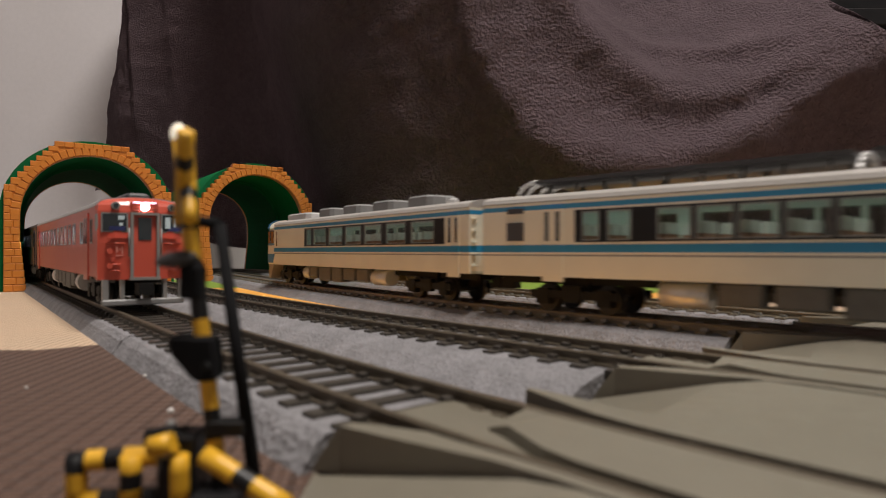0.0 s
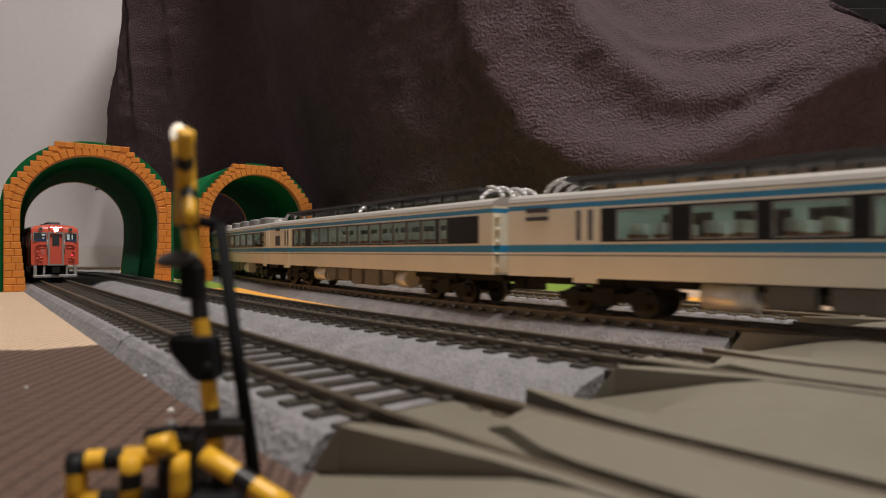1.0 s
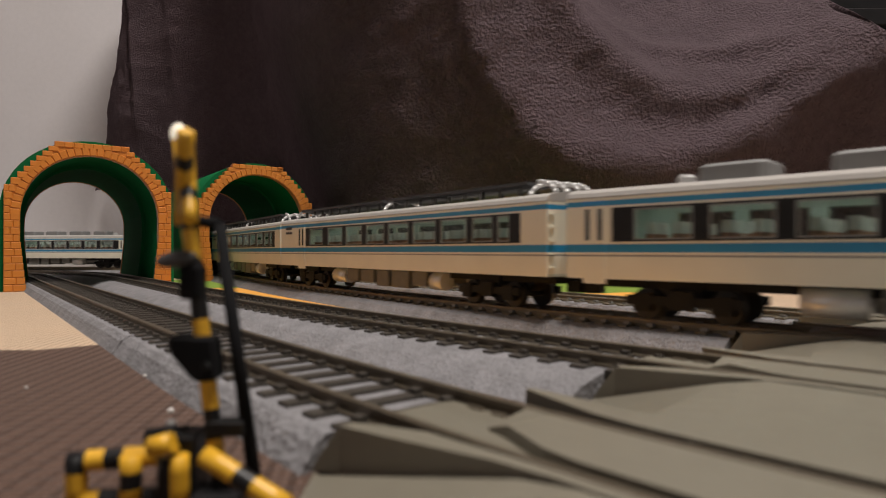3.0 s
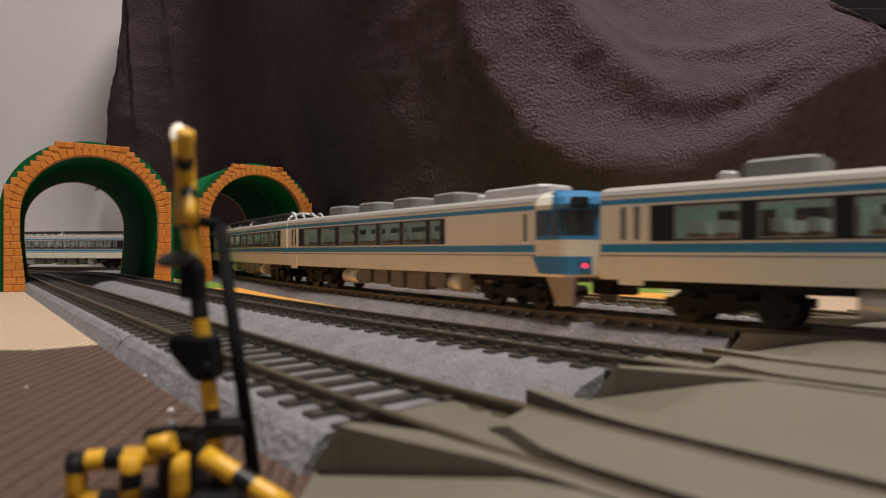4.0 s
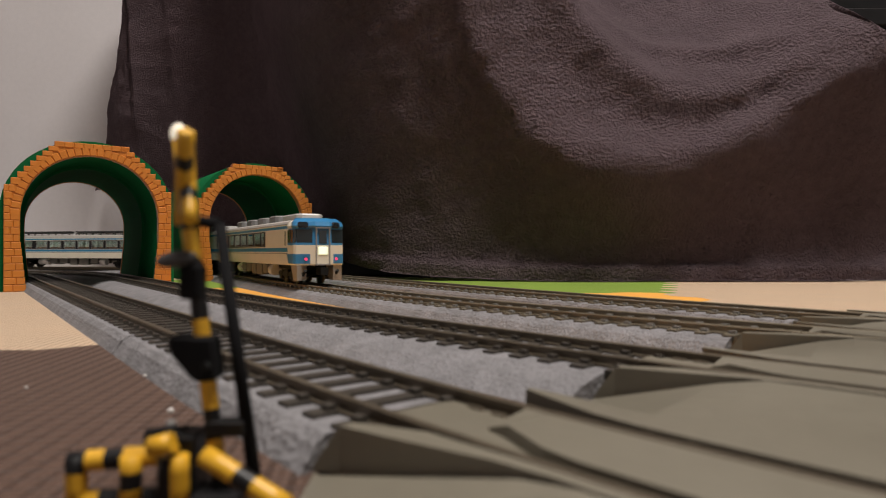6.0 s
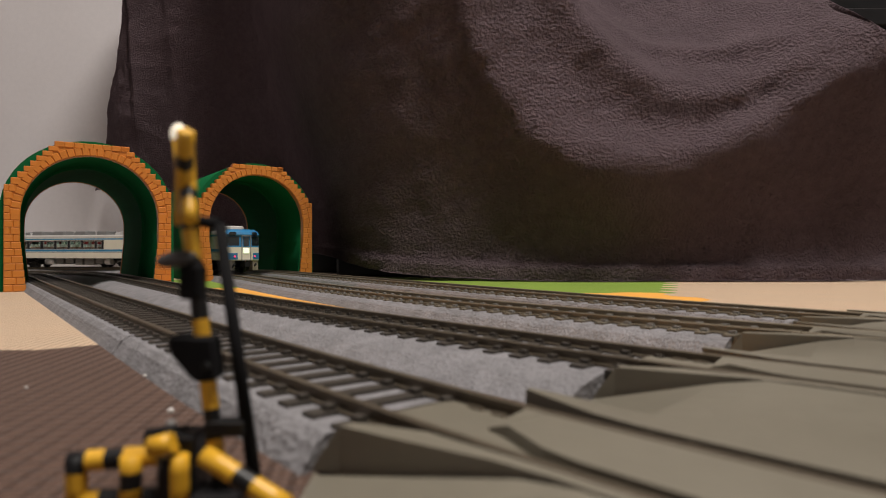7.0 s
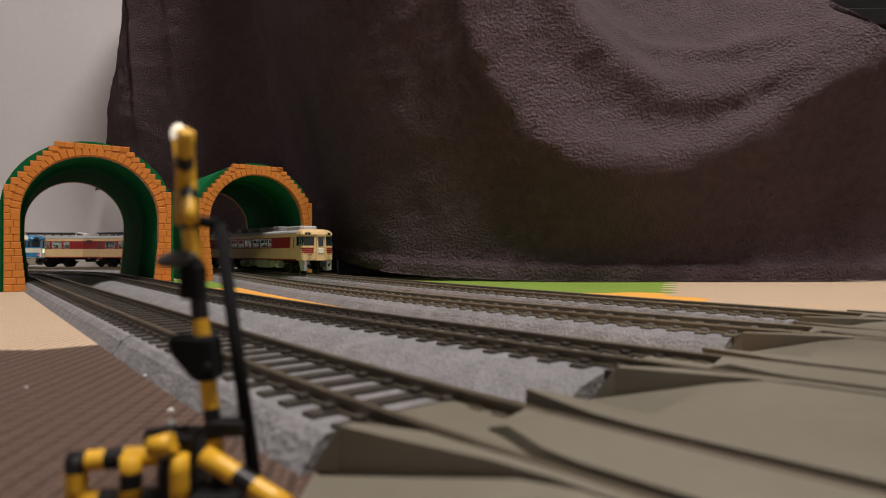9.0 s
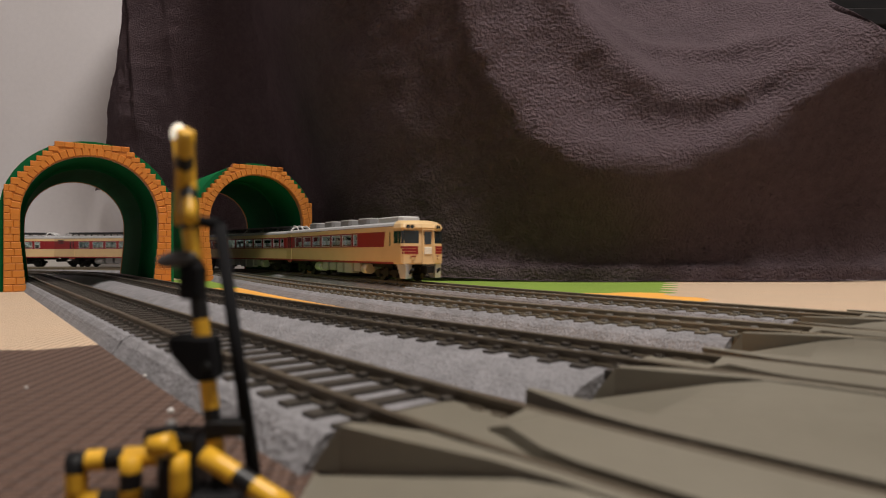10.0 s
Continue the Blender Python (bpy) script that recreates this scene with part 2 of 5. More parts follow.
slab("floor", -2.2, 2.6, -3.6, 1.62, -0.10, -0.010, M["floor"], "brown wooden floor under the play mats", "floor")
slab("wall_north", -2.2, 2.6, 1.50, 1.62, -0.010, 2.4, M["wall"], "pale grey textured wallpaper wall")
slab("wall_west", -2.32, -2.2, -3.6, 1.62, -0.010, 2.4, M["wall"], "pale grey textured wallpaper wall")
slab("wall_east", 2.6, 2.72, -3.6, 1.62, -0.010, 2.4, M["wall"], "pale grey textured wallpaper wall")
slab("wall_south", -2.2, 2.6, -3.72, -3.6, -0.010, 2.4, M["wall"], "pale grey textured wallpaper wall")
slab("ceiling", -2.2, 2.6, -3.6, 1.5, 2.4, 2.5, M["white"], "plain white ceiling", "ceiling")
bm = bmesh.new()
box(bm, -2.2, 2.6, 1.488, 1.4995, -0.010, 0.030)
box(bm, -2.2, 2.6, 1.492, 1.4995, 0.030, 0.044)
tagged(part("baseboard", bm, M["white"]), "white painted baseboard with a stepped top", "baseboard", kind="structure")
bm = bmesh.new()
cyl(bm, (0.34, -0.10, 2.28), (0.34, -0.10, 2.4), 0.32, 0.32, 32)
tagged(part("ceiling_lamp", bm, M["white"]), "round white ceiling lamp", "lamp")


# ---- play mats ----
def mat_tile(name, corners, m, label):
    """A foam tile with rounded interlocking teeth along its edges."""
    pts = []

    def edge(ax, ay, bx, by):
        n = 6
        dx, dy = (bx - ax), (by - ay)
        ln = math.hypot(dx, dy)
        nx, ny = dy / ln, -dx / ln
        for i in range(n * 48):
            u = i / (n * 48)
            w = math.sin(u * n * 2 * math.pi)
            off = 0.0065 * math.copysign(min(1, abs(w) * 2.2), w)
            off += 0.0007 * math.sin(2 * math.pi * u * round(ln / 0.0042))
            lean = 0.35 * off * math.cos(u * n * 2 * math.pi)
            pts.append((ax + dx * u + nx * off + dx / ln * lean, ay + dy * u + ny * off + dy / ln * lean))

    for i in range(4):
        edge(*corners[i], *corners[(i + 1) % 4])
    bm = bmesh.new()
    prism(bm, pts, -0.010, 0.0)
    return tagged(part(name, bm, m), label, "play mat", "interlocking floor mats")


def dimples(m, pitch, depth):
    """Small pressed bumps in a regular grid over the foam."""
    nt = m.node_tree
    b = nt.nodes["Principled BSDF"]
    tc = nt.nodes.new("ShaderNodeTexCoord")
    rot = nt.nodes.new("ShaderNodeMapping")
    rot.inputs["Rotation"].default_value = (0, 0, radians(38))
    nt.links.new(tc.outputs["Object"], rot.inputs["Vector"])
    sep = nt.nodes.new("ShaderNodeSeparateXYZ")
    nt.links.new(rot.outputs[0], sep.inputs[0])
    outs = []
    for ax in ("X", "Y"):
        mu = nt.nodes.new("ShaderNodeMath")
        mu.operation = "MULTIPLY"
        mu.inputs[1].default_value = 2 * math.pi / pitch
        nt.links.new(sep.outputs[ax], mu.inputs[0])
        si = nt.nodes.new("ShaderNodeMath")
        si.operation = "SINE"
        nt.links.new(mu.outputs[0], si.inputs[0])
        outs.append(si)
    pr = nt.nodes.new("ShaderNodeMath")
    pr.operation = "MULTIPLY"
    nt.links.new(outs[0].outputs[0], pr.inputs[0])
    nt.links.new(outs[1].outputs[0], pr.inputs[1])
    bp = nt.nodes.new("ShaderNodeBump")
    bp.inputs["Distance"].default_value = depth
    bp.inputs["Strength"].default_value = 1.0
    nt.links.new(pr.outputs[0], bp.inputs["Height"])
    nt.links.new(bp.outputs[0], b.inputs["Normal"])


dimples(M["mat_brown"], 0.0052, 0.0019)
dimples(M["mat_beige"], 0.0042, 0.0013)
dimples(M["mat_green"], 0.0042, 0.0008)

BROWN, BEIGE, GREEN = "brown textured foam puzzle mat tile", "beige textured foam puzzle mat tile", "green textured foam puzzle mat tile"
ORANGE = "orange foam puzzle mat tile between the tracks"
for corners, m, label in (
        (((-0.50, -0.10), (-0.085, -0.10), (-0.085, 0.198), (-0.50, 0.198)), "mat_brown", BROWN),
        (((-0.085, -0.10), (0.165, -0.10), (0.165, 0.05), (-0.085, 0.198)), "mat_brown", BROWN),
        (((-0.50, 0.198), (-0.085, 0.198), (-0.290, 0.540), (-0.50, 0.540)), "mat_beige", BEIGE),
        (((-0.085, 0.198), (0.165, 0.05), (0.165, 0.448), (-0.290, 0.540)), "mat_orange", ORANGE),
        (((-0.290, 0.540), (0.165, 0.448), (0.240, 0.640), (-0.290, 0.790)), "mat_green", GREEN),
        (((-0.80, 0.540), (-0.290, 0.540), (-0.290, 0.790), (-0.80, 0.790)), "mat_beige", BEIGE),
        (((0.165, 0.05), (0.465, 0.198), (0.465, 0.430), (0.165, 0.448)), "mat_beige", BEIGE),
        (((0.165, 0.448), (0.465, 0.430), (0.465, 0.640), (0.240, 0.640)), "mat_beige", BEIGE),
        (((0.465, 0.198), (0.765, 0.198), (0.765, 0.430), (0.465, 0.430)), "mat_beige", BEIGE),
        (((0.465, 0.430), (0.765, 0.430), (0.765, 0.640), (0.465, 0.640)), "mat_beige", BEIGE)):
    mat_tile("play_mat", corners, M[m], label)


# ---- tracks ----
def sweep(bm, line, profile, s0, s1, step=0.008, smooth=False):
    """Sweep a closed profile (side, z) along a track line."""
    n = max(2, int((s1 - s0) / step) + 1)
    rings = []
    for i in range(n):
        s = s0 + (s1 - s0) * i / (n - 1)
        ring = []
        x, y, h = line.at(s)
        c, d = math.cos(radians(h)), math.sin(radians(h))
        for side, z in profile:
            ring.append((x + side * c, y + side * d, z))
        rings.append(ring)
    loft(bm, rings, smooth=smooth)


def rail_profile(off):
    r = [(-0.0012, 0), (0.0012, 0), (0.0012, 0.0004), (0.0004, 0.0007), (0.0004, 0.0018), (0.0007, 0.0020), (0.0007, 0.0024), (0.0005, 0.0026),
         (-0.0005, 0.0026), (-0.0007, 0.0024), (-0.0007, 0.0020), (-0.0004, 0.0018), (-0.0004, 0.0007), (-0.0012, 0.0004)]
    return [(off + a, RAIL - 0.0026 + b) for a, b in r]


def sleeper_mesh(wood, spike):
    bm = bmesh.new()
    box(bm, -0.0018, 0.0018, -0.0145, 0.0145, 0.0036, RAIL - 0.0022)
    for side in (-1, 1):
        for o in (-0.0021, 0.0021):
            y = side * 0.0087 + o
            box(bm, -0.0011, 0.0011, y - 0.0008, y + 0.0008, RAIL - 0.0024, RAIL - 0.0013, 1)
    return mesh_of("sleeper", bm, wood, spike)


SLEEPER = sleeper_mesh(M["sleeper"], M["sleeper"])
SLEEPER_PALE = sleeper_mesh(M["sleeper_pale"], M["steel"])
PITCH = 0.0088


def track(line, s0, s1, label, far_edge=0.0190, joints=(), near_edge=0.0190, near0=-0.2, near1=0.72, plated=-9.0, pale=False):
    base = new("railway_track")
    tagged(base, label, "railway track", "tracks of the layout")
    bm = bmesh.new()
    random.seed(5)
    for cut0, cut1 in zip([s0] + [c + 0.0008 for c in joints], [c - 0.0008 for c in joints] + [s1]):
        if cut0 < plated:
            sweep(bm, line, [(-0.0102, 0.0), (0.0102, 0.0), (0.0102, 0.0050), (-0.0102, 0.0050)], cut0, plated)
            cut0 = plated + 0.0002
        sweep(bm, line, [(-near_edge, 0.0), (far_edge, 0.0), (far_edge - 0.0018, 0.0022 if far_edge > 0.02 else 0.0036), (0.0160, 0.0046), (0.0138, 0.0052), (-0.0138, 0.0052), (-0.0160, 0.0050), (-0.0172 - 0.5 * (near_edge - 0.019), 0.0036)], cut0, cut1)
    part("ballast_bed", bm, M["foam"], base, "grey speckled ballast foam")
    for side in (-1, 1):
        bm = bmesh.new()
        sweep(bm, line, rail_profile(side * 0.0087), s0, s1)
        part("rail", bm, M["rail_pale"] if pale else M["rail"], base)
    far = bmesh.new()
    k = 0
    s = s0 + 0.004
    while s < s1:
        x, y, h = line.at(s)
        m = pose(x, y, 0, 0, 0, 90 + h + random.uniform(-1.2, 1.2))
        if s < plated - 0.003:
            s += PITCH
            continue
        if near0 < s < near1:
            share("sleeper", SLEEPER_PALE if pale else SLEEPER, base, m)
        else:
            n0 = len(far.verts)
            box(far, -0.0018, 0.0018, -0.0145, 0.0145, 0.0036, RAIL - 0.0024)
            far.verts.ensure_lookup_table()
            for v in far.verts[n0:]:
                v.co = m @ v.co
        s += PITCH
    tagged(part("far_sleeper", far, M["sleeper_pale"] if pale else M["sleeper"], base), kind="stuff")
    return base


# ---- tunnels ----
def tunnel(m4, length, size=1.0):
    """Toy tunnel: green shell, orange stepped brick portal; origin at the middle of the front foot, y along it."""
    base = new("toy_tunnel")
    base.matrix_basis = m4 @ Matrix.Diagonal((size, size, size, 1))
    tagged(base, "green plastic toy tunnel with orange brick portal", "toy tunnel", "toy tunnels")
    R, CZ = 0.0487, 0.0585

    def inner(k, r=R):
        pts = [(-(r - 0.004), 0.0), (-r, 0.040)]
        pts += [(-r * math.cos(math.pi * i / k), CZ + r * 1.02 * math.sin(math.pi * i / k)) for i in range(k + 1)]
        return pts + [(r, 0.040), (r - 0.004, 0.0)]

    K = 24
    inn = inner(K)
    out = [(-0.0625, 0.0), (-0.0620, 0.040)] + [(-0.0620 * math.cos(math.pi * i / K), 0.0605 + 0.0605 * math.sin(math.pi * i / K) ** 0.93) for i in range(K + 1)] + [(0.0620, 0.040), (0.0625, 0.0)]
    bm = bmesh.new()
    prof = [0.006, length]
    rows = []
    for y in prof:
        rows.append(([bm.verts.new((x, y, z)) for x, z in inn], [bm.verts.new((x, y, z)) for x, z in out]))
    n = len(inn)
    for i in range(n - 1):
        for k in (0, 1):
            f = bm.faces.new((rows[0][k][i], rows[0][k][i + 1], rows[1][k][i + 1], rows[1][k][i]))
            f.smooth = True
        for r in rows:
            bm.faces.new((r[0][i], r[0][i + 1], r[1][i + 1], r[1][i]))
    for i in (0, n - 1):
        bm.faces.new((rows[0][0][i], rows[0][1][i], rows[1][1][i], rows[1][0][i]))
    part("shell", bm, M["green"], base, "glossy green plastic arch shell")
    # the rear rim
    for y0, y1, d, m in ((length - 0.0005, length + 0.003, 0.0030, M["brick"]), (0.072, length - 0.001, 0.0024, M["green"])):
        bm = bmesh.new()
        a = inner(K, R + 0.0005)
        b = inner(K, R - d)
        vs = [[[bm.verts.new((x, y, z)) for x, z in q] for q in (a, b)] for y in (y0, y1)]
        for i in range(n - 1):
            bm.faces.new((vs[0][0][i], vs[0][0][i + 1], vs[0][1][i + 1], vs[0][1][i]))
            bm.faces.new((vs[1][0][i], vs[1][0][i + 1], vs[1][1][i + 1], vs[1][1][i]))
            bm.faces.new((vs[0][1][i], vs[0][1][i + 1], vs[1][1][i + 1], vs[1][1][i]))
            bm.faces.new((vs[0][0][i], vs[0][0][i + 1], vs[1][0][i + 1], vs[1][0][i]))
        for i in (0, n - 1):
            bm.faces.new((vs[0][0][i], vs[0][1][i], vs[1][1][i], vs[1][0][i]))
        part("rim" if m is M["brick"] else "rib", bm, m, base)
    # portal backing: stepped outline
    steps = [(0.059, 0.082)]
    for i in range(8):
        u = (i + 1) / 8
        steps.append((0.059 - 0.0325 * u ** 0.97, 0.082 + 0.036 * u ** 0.90))

    def top(x):
        z = 0.082
        for (xa, za) in steps:
            if abs(x) <= xa:
                z = za
        return z

    bm = bmesh.new()
    cols = sorted({round(v, 5) for v in [p[0] for p in inn] + [s * a for s in (-1, 1) for a, _ in steps]})
    def inner_z(x):
        if abs(x) >= R:
            return 0.0
        return CZ + 1.02 * math.sqrt(max(0, R * R - x * x))
    for xa, xb in zip(cols, cols[1:]):
        xm = (xa + xb) / 2
        za, zb = (inner_z(xa), inner_z(xb)) if abs(xm) < R else (0.0, 0.0)
        if abs(xm) < R:
            za, zb = max(za, CZ), max(zb, CZ)
        t = top(xm) - 0.0005
        q = [bm.verts.new(p) for p in ((xa, -0.0005, za), (xb, -0.0005, zb), (xb, -0.0005, t), (xa, -0.0005, t), (xa, 0.006, za), (xb, 0.006, zb), (xb, 0.006, t), (xa, 0.006, t))]
        for a in ((0, 1, 2, 3), (7, 6, 5, 4), (0, 4, 5, 1), (3, 2, 6, 7), (0, 3, 7, 4), (1, 5, 6, 2)):
            bm.faces.new([q[i] for i in a])
    part("portal", bm, M["brick"], base, "orange plastic portal plate")

    cache = {}

    def brick(x, z, w, h, turn=0.0):
        key = (round(w, 4), round(h, 4))
        if key not in cache:
            g = bmesh.new()
            e = 0.00050
            front = [(-w / 2 + e, -0.0012, -h / 2 + e), (w / 2 - e, -0.0012, -h / 2 + e), (w / 2 - e, -0.0012, h / 2 - e), (-w / 2 + e, -0.0012, h / 2 - e)]
            back = [(-w / 2 + 0.0001, 0.0012, -h / 2 + 0.0001), (w / 2 - 0.0001, 0.0012, -h / 2 + 0.0001), (w / 2 - 0.0001, 0.0012, h / 2 - 0.0001), (-w / 2 + 0.0001, 0.0012, h / 2 - 0.0001)]
            mid = [(a[0] * 1.0 + (0.00036 if a[0] > 0 else -0.00036), -0.0008, a[2] + (0.00036 if a[2] > 0 else -0.00036)) for a in front]
            loft(g, [front, mid, back])
            cache[key] = mesh_of("brick", g, M["brick"])
        share("brick", cache[key], base, pose(x, 0.0, z, 0, turn, 0))

    # voussoirs round the arch
    nv = 31
    rm = R + 0.0034
    for i in range(nv):
        a = math.pi * (i + 0.5) / nv
        brick(-rm * math.cos(a), CZ + rm * 1.02 * math.sin(a), 0.0049, 0.0064, math.degrees(a) - 90)
    # legs: courses of bricks
    z = 0.0
    row = 0
    while z < 0.0815:
        h = 0.00547
        zc = z + h / 2
        for sg in (-1, 1):
            xin = R if z > 0.036 else R - 0.004 * (1 - z / 0.040)
            if zc > CZ:
                aa = min(1, (zc - CZ) / (R + 0.0065))
                xin = (R + 0.0068) * math.sqrt(1 - aa * aa)
            span = 0.059 - xin
            if span < 0.002:
                continue
            if span < 0.0075:
                cuts = [0, 1]
            else:
                cuts = [0, 0.42, 1] if row % 2 else [0, 0.6, 1]
            for ca, cb in zip(cuts, cuts[1:]):
                brick(sg * (xin + span * (ca + cb) / 2), zc, span * (cb - ca), h)
        z += h
        row += 1
    # stepped edge bricks and the crown
    for i, (xa, za) in enumerate(steps[1:], 1):
        zb = steps[i - 1][1]
        for sg in (-1, 1):
            brick(sg * (xa - 0.0033), (za + zb) / 2, 0.0068, za - zb)
    for i in range(8):
        w = 2 * steps[-1][0] / 8
        brick(-steps[-1][0] + w * (i + 0.5), steps[-1][1] - 0.0022, w, 0.0046)
    return base


# ---- blanket over furniture ----
def curve_pt(pts, u):
    """Catmull-Rom through pts, u from 0 to 1."""
    n = len(pts) - 1
    k = min(int(u * n), n - 1)
    f = u * n - k
    p = [Vector(pts[max(0, min(n, k + d))]) for d in (-1, 0, 1, 2)]
    return 0.5 * (2 * p[1] + (p[2] - p[0]) * f + (2 * p[0] - 5 * p[1] + 4 * p[2] - p[3]) * f * f + (3 * p[1] - p[0] - 3 * p[2] + p[3]) * f ** 3)


def blanket():
    """Plan line of the foot with the hem's height; folds hang as swags between two high corners."""
    foot = [(-0.858, 1.40, 0.17), (-0.650, 1.24, 0.15), (-0.47, 1.21, 0.052), (-0.26, 1.12, 0.030), (-0.165, 0.90, 0.025), (-0.100, 0.735, 0.016),
            (-0.03, 0.66, 0.006), (0.10, 0.632, 0.001), (0.25, 0.632, 0.001), (0.40, 0.632, 0.001), (0.465, 0.648, 0.001), (0.505, 0.70, 0.001), (0.515, 0.80, 0.001), (0.515, 0.885, 0.001)]
    # heights of the rolls along x: the lower swag, the upper swag and a short fold above them
    lower = ((-0.30, 0.62), (-0.05, 0.50), (0.0, 0.38), (0.036, 0.235), (0.066, 0.172), (0.124, 0.128), (0.182, 0.112), (0.240, 0.122), (0.300, 0.152), (0.360, 0.196), (0.424, 0.229), (0.50, 0.215), (0.60, 0.15))
    upper = ((-0.30, 0.75), (0.0, 0.62), (0.06, 0.48), (0.10, 0.33), (0.128, 0.272), (0.164, 0.226), (0.205, 0.196), (0.247, 0.181), (0.282, 0.182), (0.324, 0.201), (0.365, 0.221), (0.424, 0.237), (0.50, 0.225), (0.60, 0.16))
    short = ((0.0, 0.60), (0.14, 0.34), (0.175, 0.285), (0.217, 0.252), (0.276, 0.242), (0.335, 0.244), (0.40, 0.26), (0.60, 0.30))

    def height(pts, x):
        return sum(float(np.interp(x + o, [p[0] for p in pts], [p[1] for p in pts])) for o in (-0.02, -0.01, 0, 0.01, 0.02)) / 5

    def profile(x, z):
        """How far the cloth comes forward at a height, between its rolls."""
        z2, z1, z0 = height(lower, x), height(upper, x), height(short, x)
        gap = max(0.004, z1 - z2)
        z1 = z2 + gap
        deep = math.exp(-((x - 0.19) / 0.17) ** 2)
        open_gap = min(1.0, gap / 0.04)
        left = 1 / (1 + math.exp((x - 0.075) / 0.04))
        right = min(1.0, max(0.0, (x - 0.22) / 0.16))
        top = 0.024 + 0.018 * deep + 0.042 * right + 0.042 * left
        keys = ((0.0, 0.012), (0.020, 0.010), (0.027, 0.0), (0.4 * z2, 0.002 + 0.36 * top * left), (z2 - 0.036, top - 0.018), (z2 - 0.008, top - 0.002), (z2 + 0.008, top - 0.002), (z2 + 0.34 * gap, top - 0.020 * open_gap),
                (z2 + 0.58 * gap, top - 0.027 * open_gap), (z1 - 0.005, top - 0.014 * open_gap), (z1 + 0.008, top - 0.014 * open_gap - 0.002), (z1 + 0.05, top - 0.058), (z1 + 0.12, top - 0.140), (z1 + 0.25, top - 0.240), (z1 + 0.50, top - 0.310))
        a, b = [k[0] for k in keys], [k[1] for k in keys]
        out = sum(float(np.interp(max(0.0, z + o), a, b)) for o in (-0.009, -0.006, -0.003, 0, 0.003, 0.006, 0.009)) / 7
        out += 0.014 * math.exp(-((z - z0) / 0.013) ** 2) * math.exp(-((x - 0.27) / 0.11) ** 2)
        return out + 0.012 * math.exp(-((z - 0.29 - 0.9 * (x - 0.38)) / 0.016) ** 2 - ((x - 0.40) / 0.05) ** 2)

    nu, nv = 300, 160
    bm = bmesh.new()
    grid = [[None] * (nu + 1) for _ in range(nv + 1)]
    for i in range(nu + 1):
        u = i / nu
        p = curve_pt(foot, u)
        d = (curve_pt(foot, min(1, u + 0.004)) - curve_pt(foot, max(0, u - 0.004)))
        n = Vector((d.y, -d.x, 0)).normalized()
        far = max(0.0, min(1.0, (p.y - 0.66) / 0.5))
        for j in range(nv + 1):
            v = j / nv
            z = p.z + (0.78 - p.z) * v ** 1.15
            x = p.x
            out = 0.0
            near = 1 / (1 + math.exp(-(x + 0.01) / 0.05))
            fold = profile(x, z)
            out += near * max(fold, -0.03)
            back = near * max(0.0, -0.03 - fold)
            out += (0.045 + 0.13 * min(1.0, u / 0.15)) * (1 - near) * v
            out += 0.018 * noise.noise((x * 6, z * 5, 1.3 + p.y)) + 0.005 * noise.noise((x * 25, z * 22, 4.0)) + 0.0030 * noise.noise((x * 60, z * 60, 9.0))
            if z < p.z + 0.017 * (1 - 0.3 * far):
                out += 0.0055
            shift = Vector((0, 0, 0))
            if u < 0.10:
                shift.x += 0.33 * z * (1 - u / 0.10) + 0.02 * z
            shift.y += back
            if x > 0.40:
                shift.x -= min(0.10, 0.9 * max(0.0, z - 0.15)) * min(1.0, (x - 0.40) / 0.08)
            grid[j][i] = bm.verts.new(Vector((p.x, p.y, z)) + n * out + shift)
    for j in range(nv):
        for i in range(nu):
            bm.faces.new((grid[j][i], grid[j][i + 1], grid[j + 1][i + 1], grid[j + 1][i])).smooth = True
    bmesh.ops.solidify(bm, geom=bm.faces[:], thickness=0.003)
    ob = part("blanket", bm, M["blanket"])
    tagged(ob, "dark grey-brown fleece blanket draped over furniture", "blanket")


def dark_cabinet():
    base = new("cabinet")
    tagged(base, "black cabinet standing behind the draped blanket", "cabinet")
    part("body", one_box(0.42, 1.25, 0.90, 1.40, -0.009, 0.72, 0.004), M["black"], base)
    part("shelf_edge", one_box(0.43, 1.24, 0.885, 0.90, 0.36, 0.385, 0.002), M["black"], base)
    part("top_board", one_box(0.41, 1.26, 0.88, 1.41, 0.721, 0.745, 0.003), M["black"], base)
    low = new("storage_box")
    tagged(low, "pale plastic storage box in the shade under the blanket", "box")
    part("tub", one_box(-0.62, -0.30, 1.28, 1.42, -0.009, 0.075, 0.004), M["white"], low)
    part("post", one_box(-0.455, -0.435, 1.29, 1.31, 0.076, 0.17, 0.001), M["white"], low)
    back = new("chest")
    tagged(back, "dark chest carrying the draped blanket", "chest")
    part("body", one_box(-0.17, 0.40, 0.97, 1.30, -0.009, 0.60, 0.004), M["black"], back)
    part("side_cupboard", one_box(-0.31, -0.172, 1.16, 1.34, -0.009, 0.30, 0.004), M["black"], back)


